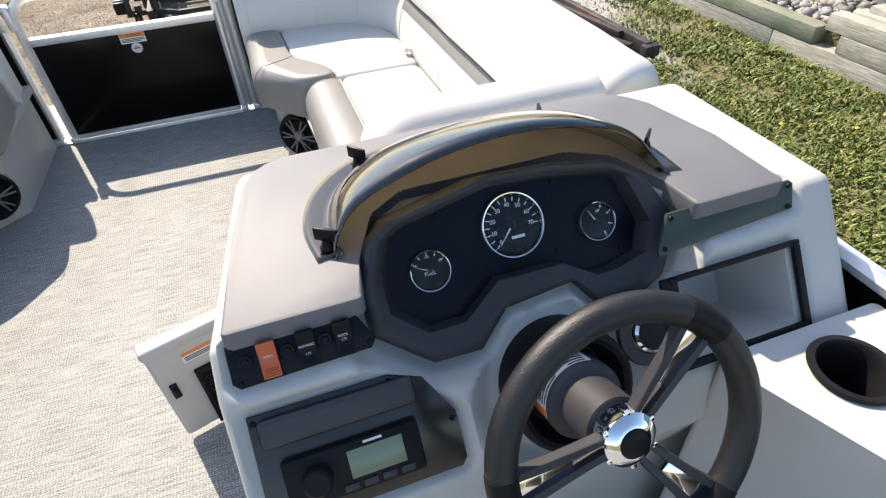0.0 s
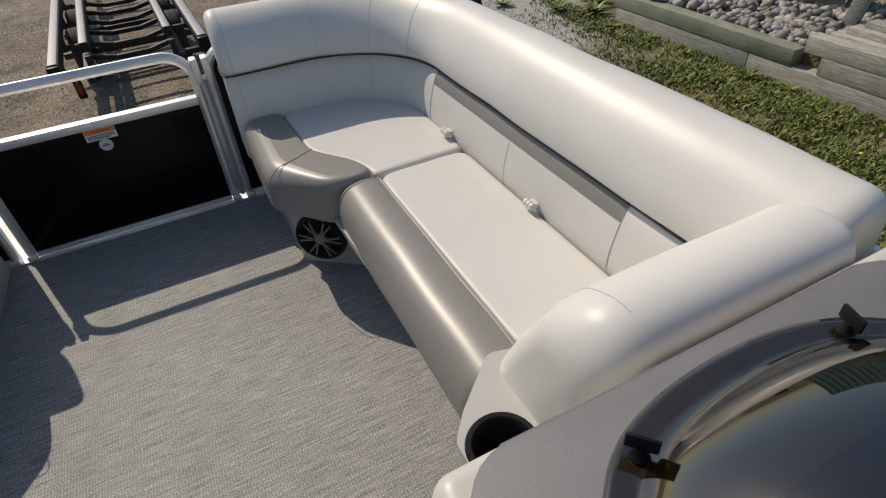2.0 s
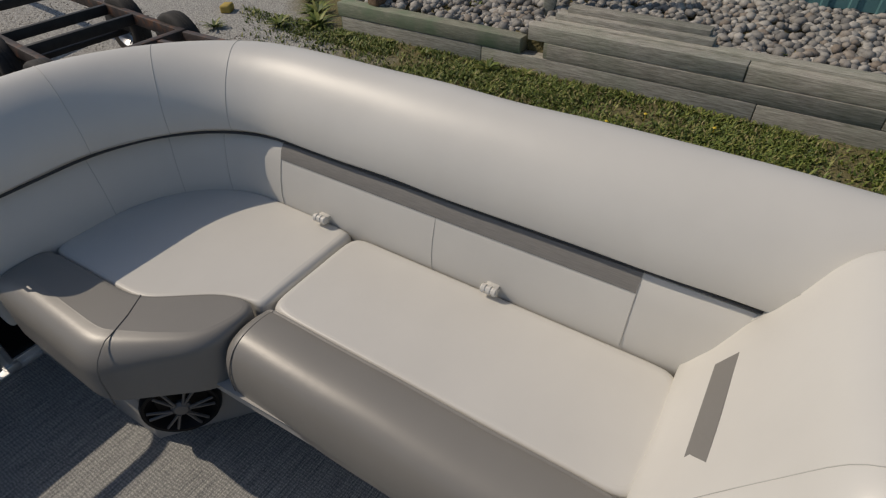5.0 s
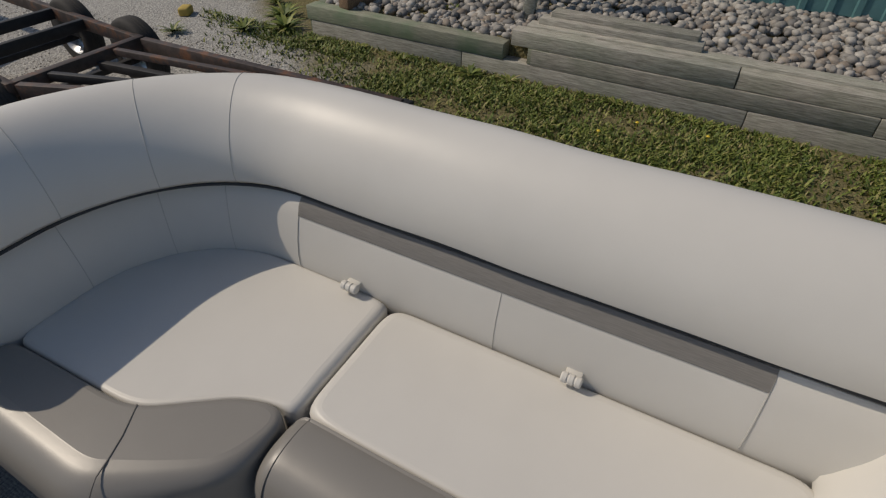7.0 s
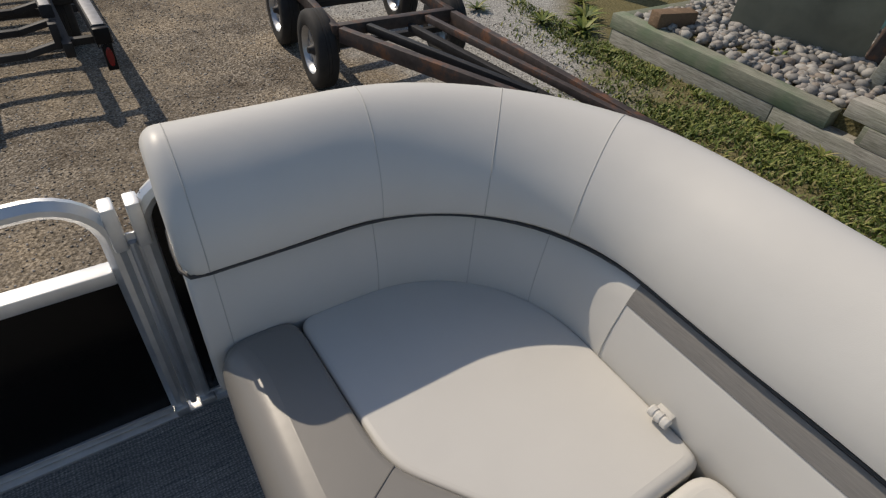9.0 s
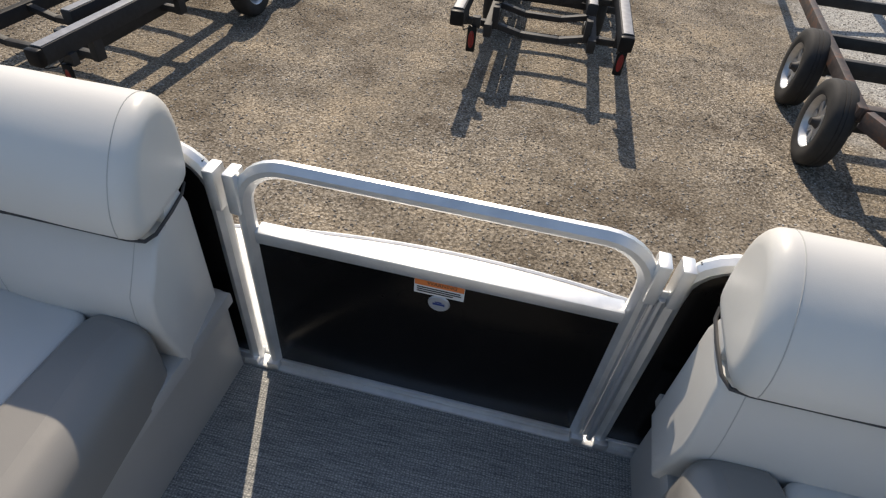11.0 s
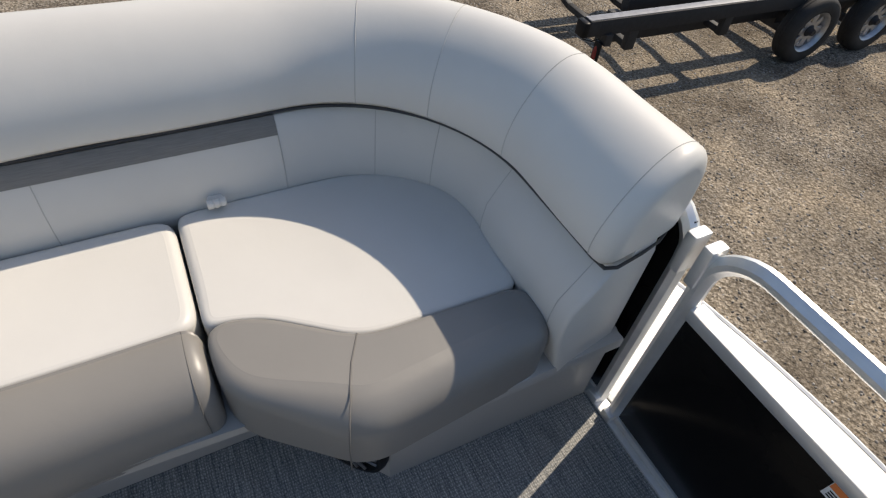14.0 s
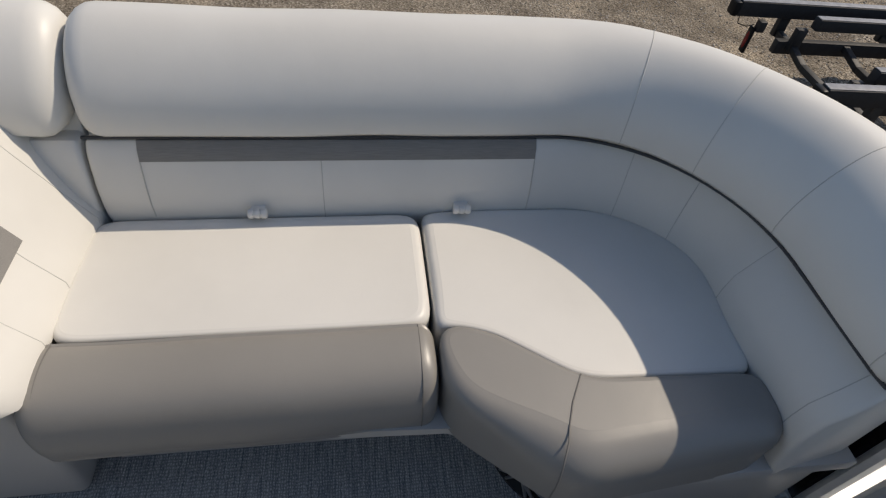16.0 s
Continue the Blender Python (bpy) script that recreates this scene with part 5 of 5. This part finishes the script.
part("post", moved(box(-0.055, 0.055, -0.055, 0.055, 0, 1.5, 0.008), pose(5.66, 0.60, -0.50, 4, 9, 10)), TIMBER, post)
blk = thing("timber_block", "short brown timber offcut lying on the wall", "timber")
BROWNWOOD = timber("brown_timber", (0.10, 0.06, 0.035), (0.30, 0.20, 0.125))
part("block", moved(box(-0.21, 0.21, -0.07, 0.07, 0, 0.13, 0.008), pose(5.15, 2.20, -0.434, 0, 0, -14)), BROWNWOOD, blk)

# teal metal building
bld = thing("metal_building", "teal ribbed metal shed beyond the stone bed", "building")
for i in range(46):
    y = -6.0 + 0.23 * i
    part("siding_panel", prism([(6.95, y), (6.95, y + 0.14), (6.93, y + 0.155), (6.93, y + 0.205), (6.95, y + 0.22), (6.95, y + 0.23), (7.1, y + 0.23), (7.1, y)], -0.36, 2.4), TEAL, bld)
# black strip put in for the shade in the gap below the siding
part("gap_strip", box(6.98, 7.12, -6.0, 4.5, -0.47, -0.34, 0.004), BLACK, bld, "black strip standing in for the shaded gap under the siding")

# rusty tandem trailer
tr = thing("utility_trailer", "rusty bare-steel tandem trailer frame", "trailer")


def beam_mesh(a, b, w, h):
    """A square steel bar whose top line runs from a to b."""
    a, b = Vector(a), Vector(b)
    t = (b - a).normalized()
    s = t.cross(Vector((0, 0, 1))).normalized()
    mm = Matrix(((t.x, s.x, 0, a.x), (t.y, s.y, 0, a.y), (t.z, s.z, 1, a.z), (0, 0, 0, 1)))
    return moved(box(0, (b - a).length, -w / 2, w / 2, -h, 0, 0.004), mm)


def beam(a, b, w, h, material, parent, name="beam"):
    return part(name, beam_mesh(a, b, w, h), material, parent)


ZB = -0.30
TIP = (3.26, 0.52, ZB)
beam((2.16, 2.95, ZB), (2.60, 7.6, ZB), 0.06, 0.10, RUST, tr)
beam((3.20, 2.95, ZB), (3.62, 7.6, ZB), 0.06, 0.10, RUST, tr)
for k, (ya, w) in enumerate(((2.98, 0.07), (3.75, 0.05), (4.25, 0.05), (5.3, 0.05), (6.4, 0.05), (7.5, 0.06))):
    o = (ya - 2.95) * 0.094
    beam((2.16 + o, ya, ZB - 0.002), (3.20 + o, ya, ZB - 0.002), w, 0.09, RUST if k == 0 else STEEL, tr, "cross_beam")
beam((2.19, 2.92, ZB - 0.004), (3.16, 0.60, ZB - 0.02), 0.06, 0.11, RUST, tr, "tongue_beam")
beam((3.20, 2.92, ZB - 0.004), TIP, 0.06, 0.11, RUST, tr, "tongue_beam")
beam((2.42, 2.93, ZB - 0.01), (2.95, 1.55, ZB - 0.05), 0.05, 0.06, STEEL, tr, "tongue_brace")
beam((2.95, 2.93, ZB - 0.01), (3.20, 0.80, ZB + 0.004), 0.05, 0.05, RUST, tr, "tongue_brace")
beam((2.80, 2.93, ZB - 0.06), (3.12, 1.35, ZB - 0.12), 0.06, 0.06, STEEL, tr, "tongue_brace")
part("coupler", mesh(box(3.20, 3.32, 0.46, 0.54, ZB - 0.09, ZB - 0.01, 0.01), lathe([(0, 0.03), (0.02, 0.03), (0.025, 0.0), (0.02, -0.05), (0, -0.05)], 14, Matrix.Translation((3.27, 0.47, ZB - 0.05)))), STEEL, tr, "black coupler")


def trailer_wheel(at, parent, r=0.30, w=0.17, turn=0):
    m = Matrix.Translation(at) @ Matrix.Rotation(radians(turn), 4, "Z") @ Matrix.Rotation(radians(90), 4, "Y")
    wh = thing("wheel", "", "")
    wh.parent = parent
    wh.matrix_world = m
    del_keys = [k for k in ("label", "category") if k in wh]
    for k in del_keys:
        del wh[k]
    tyre = [(r * 0.60, -w * 0.42), (r * 0.72, -w * 0.5), (r * 0.90, -w * 0.48), (r * 0.97, -w * 0.40), (r, -w * 0.28), (r, -w * 0.10), (r * 0.985, -w * 0.08), (r, -w * 0.06), (r, w * 0.06), (r * 0.985, w * 0.08), (r, w * 0.10), (r, w * 0.28), (r * 0.97, w * 0.40), (r * 0.90, w * 0.48), (r * 0.72, w * 0.5), (r * 0.60, w * 0.42)]
    part("tyre", lathe(tyre, 40), TYRE, wh, "dusty black tyre")
    sp = [moved(box(0.06, r * 0.5, -0.028, 0.028, -w * 0.22, -w * 0.16, 0.004), Matrix.Rotation(2 * math.pi * k / 8, 4, "Z")) for k in range(8)]
    part("rim", mesh(lathe([(r * 0.61, -w * 0.44), (r * 0.58, -w * 0.40), (r * 0.52, -w * 0.10), (r * 0.50, w * 0.1), (r * 0.58, w * 0.4), (r * 0.61, w * 0.44)], 36), lathe([(0, -w * 0.20), (0.075, -w * 0.22), (0.08, -w * 0.1)], 24), *sp), RIM, wh, "galvanised eight-spoke rim")
    part("hub", lathe([(0, -w * 0.5), (0.025, -w * 0.5), (0.03, -w * 0.35), (0.05, -w * 0.2)], 18), STEEL, wh)
    return wh


for xo, yy in ((2.10, 3.18), (2.17, 4.12)):
    trailer_wheel((xo, yy, GZ + 0.298), tr, turn=-5)
    trailer_wheel((xo + 1.22, yy + 0.03, GZ + 0.298 + 0.03), tr, turn=175)
for yy in (3.18, 4.12):
    o = (yy - 2.95) * 0.094
    beam((2.08 + o, yy, GZ + 0.33), (3.24 + o, yy, GZ + 0.33), 0.05, 0.05, STEEL, tr, "axle")
    for xx in (2.16, 3.20):
        part("spring_hanger", box(xx + o - 0.02, xx + o + 0.02, yy - 0.2, yy + 0.2, GZ + 0.33, ZB - 0.09, 0.004), STEEL, tr)


# bunk trailers for pontoon boats
def bunk_trailer(name, label, m, length=5.0, wheel_y=(1.55, 2.35), sink=0.0, wheel_x=0.48):
    th = thing(name, label, "trailer", group="bunk trailers")
    zt, half = -0.20, 0.60
    for x in (-half, half):
        part("outer_bunk", moved(box(x - 0.045, x + 0.045, 0.0, length, zt - 0.11, zt, 0.006), m), BUNK, th, "black bunk board")
        part("bunk_strip", moved(box(x - 0.034, x + 0.034, 0.004, length, zt + 0.0005, zt + 0.005, 0.001), m), BUNKTOP, th, "worn grey glide strip")
        part("bunk_end", moved(box(x - 0.05, x + 0.05, -0.05, 0.002, zt - 0.112, zt - 0.004, 0.014), m), BLACK, th)
    for x in (-0.36, 0.36):
        part("inner_bunk", moved(box(x - 0.04, x + 0.04, 0.50, length, zt - 0.09, zt - 0.005, 0.006), m), BUNK, th, "black bunk board")
        part("bunk_strip", moved(box(x - 0.03, x + 0.03, 0.504, length, zt - 0.0045, zt, 0.001), m), BUNKTOP, th)
        part("frame_rail", moved(box(x * 1.12 - 0.03, x * 1.12 + 0.03, 0.30, length + 0.6, -0.50, -0.40, 0.005), m), STEEL, th)
    k = 0
    y = 0.42
    while y < length:
        for x0, x1, z0, z1 in ((-0.42, -0.15, -0.40, -0.46), (-0.15, 0.15, -0.46, -0.46), (0.15, 0.42, -0.46, -0.40)):
            part("cross_member", moved(beam_mesh((x0, y, z0), (x1, y, z1), 0.05, 0.045), m), STEEL, th)
        k += 1
        if k % 2 == 0:
            y += 0.45
            continue
        for x in (-0.60, -0.36, 0.36, 0.60):
            part("bunk_bracket", moved(box(x - 0.025, x + 0.025, y - 0.04, y + 0.04, -0.46, zt - 0.09, 0.004), m), STEEL, th)
        part("outrigger", moved(box(-0.62, -0.36, y - 0.025, y + 0.025, -0.46, -0.41, 0.004), m), STEEL, th)
        part("outrigger", moved(box(0.36, 0.62, y - 0.025, y + 0.025, -0.46, -0.41, 0.004), m), STEEL, th)
        y += 0.45
    for x in (-0.50, 0.62):
        lt = part("tail_light", moved(box(x - 0.035, x + 0.035, 0.12, 0.145, -0.56, -0.36, 0.012), m @ Matrix.Translation((0, 0, 0)) ), BLACK, th, "black-framed red oval tail light")
        part("red_lens", moved(lathe([(0, 0.006), (0.02, 0.005), (0.026, 0.0)], 20, Matrix.Diagonal((0.85, 2.6, 1, 1))), m @ basis((x, 0.119, -0.46), (1, 0, 0), (0, 0, 1))), RED, lt)
        part("light_bracket", moved(mesh(box(x - 0.01, x + 0.05, 0.145, 0.20, -0.38, -0.30, 0.004)), m), STEEL, th)
        part("wire", moved(tube([(x - 0.06, 0.02, -0.30), (x - 0.055, 0.03, -0.36), (x - 0.03, 0.09, -0.37), (x, 0.13, -0.34)], 0.004, 5), m), BLACK, th)
    for y in wheel_y:
        for x, tn in ((-0.20, 0), (0.20, 180)):
            wh = trailer_wheel((0, 0, 0), th, 0.27, 0.16)
            wh.matrix_world = m @ Matrix.Translation((x / 0.2 * wheel_x, y, GZ + 0.268 + sink)) @ Matrix.Rotation(radians(tn), 4, "Z") @ Matrix.Rotation(radians(90), 4, "Y")
        part("axle", moved(box(-0.66, 0.66, y - 0.03, y + 0.03, GZ + 0.25, GZ + 0.31, 0.004), m), STEEL, th)
        part("axle_mount", moved(mesh(*[box(x - 0.03, x + 0.03, y - 0.06, y + 0.06, GZ + 0.30, -0.45, 0.004) for x in (-0.40, 0.40)]), m), STEEL, th)
    return th


bunk_trailer("bunk_trailer", "black steel bunk trailer with grey-topped runner boards", pose(0.05, 3.24, 0, 0, 0, 1.5))
bunk_trailer("bunk_trailer", "black steel bunk trailer parked beside the boat", pose(-3.40, 1.86, -0.10, 0, 0, -3.0), 5.2, (2.2, 3.0), 0.10, 0.68)

# plywood panel leaning beyond the stones, weeds and small finds
pp = thing("plywood_panel", "weathered grey-green plywood panel standing behind the stones", "panel")
part("sheet", moved(box(-0.01, 0.01, -0.60, 0.53, 0, 1.3, 0.003), pose(5.82, 1.45, -0.47, 0, -6, 15)), PLY, pp)
part("brace", moved(box(-0.09, 0.09, -0.09, 0.09, 0, 1.3, 0.02), pose(6.03, 0.80, -0.47, 6, 5, 25)), RUST, pp, "dark rotten brace beside the sheet")


def weed(at, n, size, label):
    """A rosette of long arching leaves."""
    verts, polys = [], []
    for k in range(n):
        a, ln, w = rng.uniform(0, 6.3), size * rng.uniform(0.6, 1.1), size * rng.uniform(0.05, 0.09)
        lift = rng.uniform(0.25, 1.0)
        b = len(verts)
        for i in range(6):
            t = i / 5
            r, z = ln * t * (0.5 + 0.5 * (1 - lift * 0.5)), ln * lift * (t - 0.55 * t * t)
            ww = w * (0.25 + math.sin(math.pi * min(1, t * 0.95 + 0.1)) * 0.9) * (1 - t * 0.5)
            for o in (-1, 1):
                verts.append((math.cos(a) * r - math.sin(a) * ww * o, math.sin(a) * r + math.cos(a) * ww * o, z + 0.01 - 0.003 * abs(o)))
        polys += [(b + 2 * i, b + 2 * i + 1, b + 2 * i + 3, b + 2 * i + 2) for i in range(5)]
    me = bpy.data.meshes.new("weed")
    me.from_pydata(verts, [], polys)
    me.materials.append(GRASS)
    ob = new("weed", me)
    ob.location = (at[0], at[1], ground_z(*at))
    return tagged(ob, label, "weed", "weeds along the wall")


for x, y, n, sz in ((4.72, 0.74, 60, 0.17), (4.76, 0.38, 40, 0.14), (4.78, -0.55, 22, 0.10), (4.74, 1.45, 30, 0.11), (4.80, 1.95, 26, 0.12), (4.77, -1.15, 18, 0.10), (4.70, 2.45, 30, 0.14), (4.2, -0.2, 20, 0.08), (4.3, 0.5, 20, 0.08), (3.9, -0.9, 20, 0.08), (4.85, 2.95, 60, 0.26), (5.1, 3.2, 60, 0.30), (4.6, 3.3, 50, 0.22), (5.3, 0.9, 20, 0.12), (5.5, 1.3, 20, 0.12), (5.6, -1.6, 30, 0.14), (4.2, 3.9, 40, 0.18), (3.7, 3.6, 30, 0.14)):
    w = weed((x, y), n, sz, "green leafy weed growing in the yard beside the timber wall")
    if x > WX and y < 2.5:
        w.location.z = -0.45
for x, y in ((4.2, -0.58), (4.45, -0.8), (3.85, -0.3), (4.5, -1.3), (3.6, 0.2)):
    fl = tagged(part("dandelion", mesh(tube([(0, 0, 0), (0.004, 0.002, 0.035), (0.006, 0.0, 0.06)], 0.0015, 5), lathe([(0, 0.071), (0.010, 0.068), (0.015, 0.062), (0.006, 0.058), (0, 0.057)], 12)), YELLOW), "small yellow dandelion in the lawn", "flower", "dandelions")
    fl.location = (x, y, ground_z(x, y))
ys = part("yellow_block", moved(box(-0.09, 0.09, -0.06, 0.06, 0, 0.09, 0.025, 3), pose(4.66, 4.22, ground_z(4.66, 4.22) - 0.005, 0, 0, 30)), YELLOWST)
tagged(ys, "faded yellow chunk lying on the gravel", "block")
stump = thing("tree_trunk", "dark rough-barked tree trunk base among weeds", "tree trunk")
BARK = simple("tree_bark", (0.055, 0.042, 0.032), 0.9, vary=0.4, scale=14, grain=1.0, gscale=30, stretch=(1, 1, 0.25))
part("trunk", lathe([(0.0, 0.0), (0.34, 0.0), (0.26, 0.06), (0.21, 0.2), (0.19, 0.6), (0.18, 1.3), (0.0, 1.3)], 20, Matrix.Translation((5.95, 4.45, ground_z(5.95, 4.45) - 0.02))), BARK, stump)
for x, y, n, sz in ((5.55, 4.1, 50, 0.24), (5.75, 3.95, 50, 0.22), (5.35, 4.45, 40, 0.2), (5.45, 3.6, 40, 0.2)):
    weed((x, y), n, sz, "green leafy weed growing beside the tree trunk")
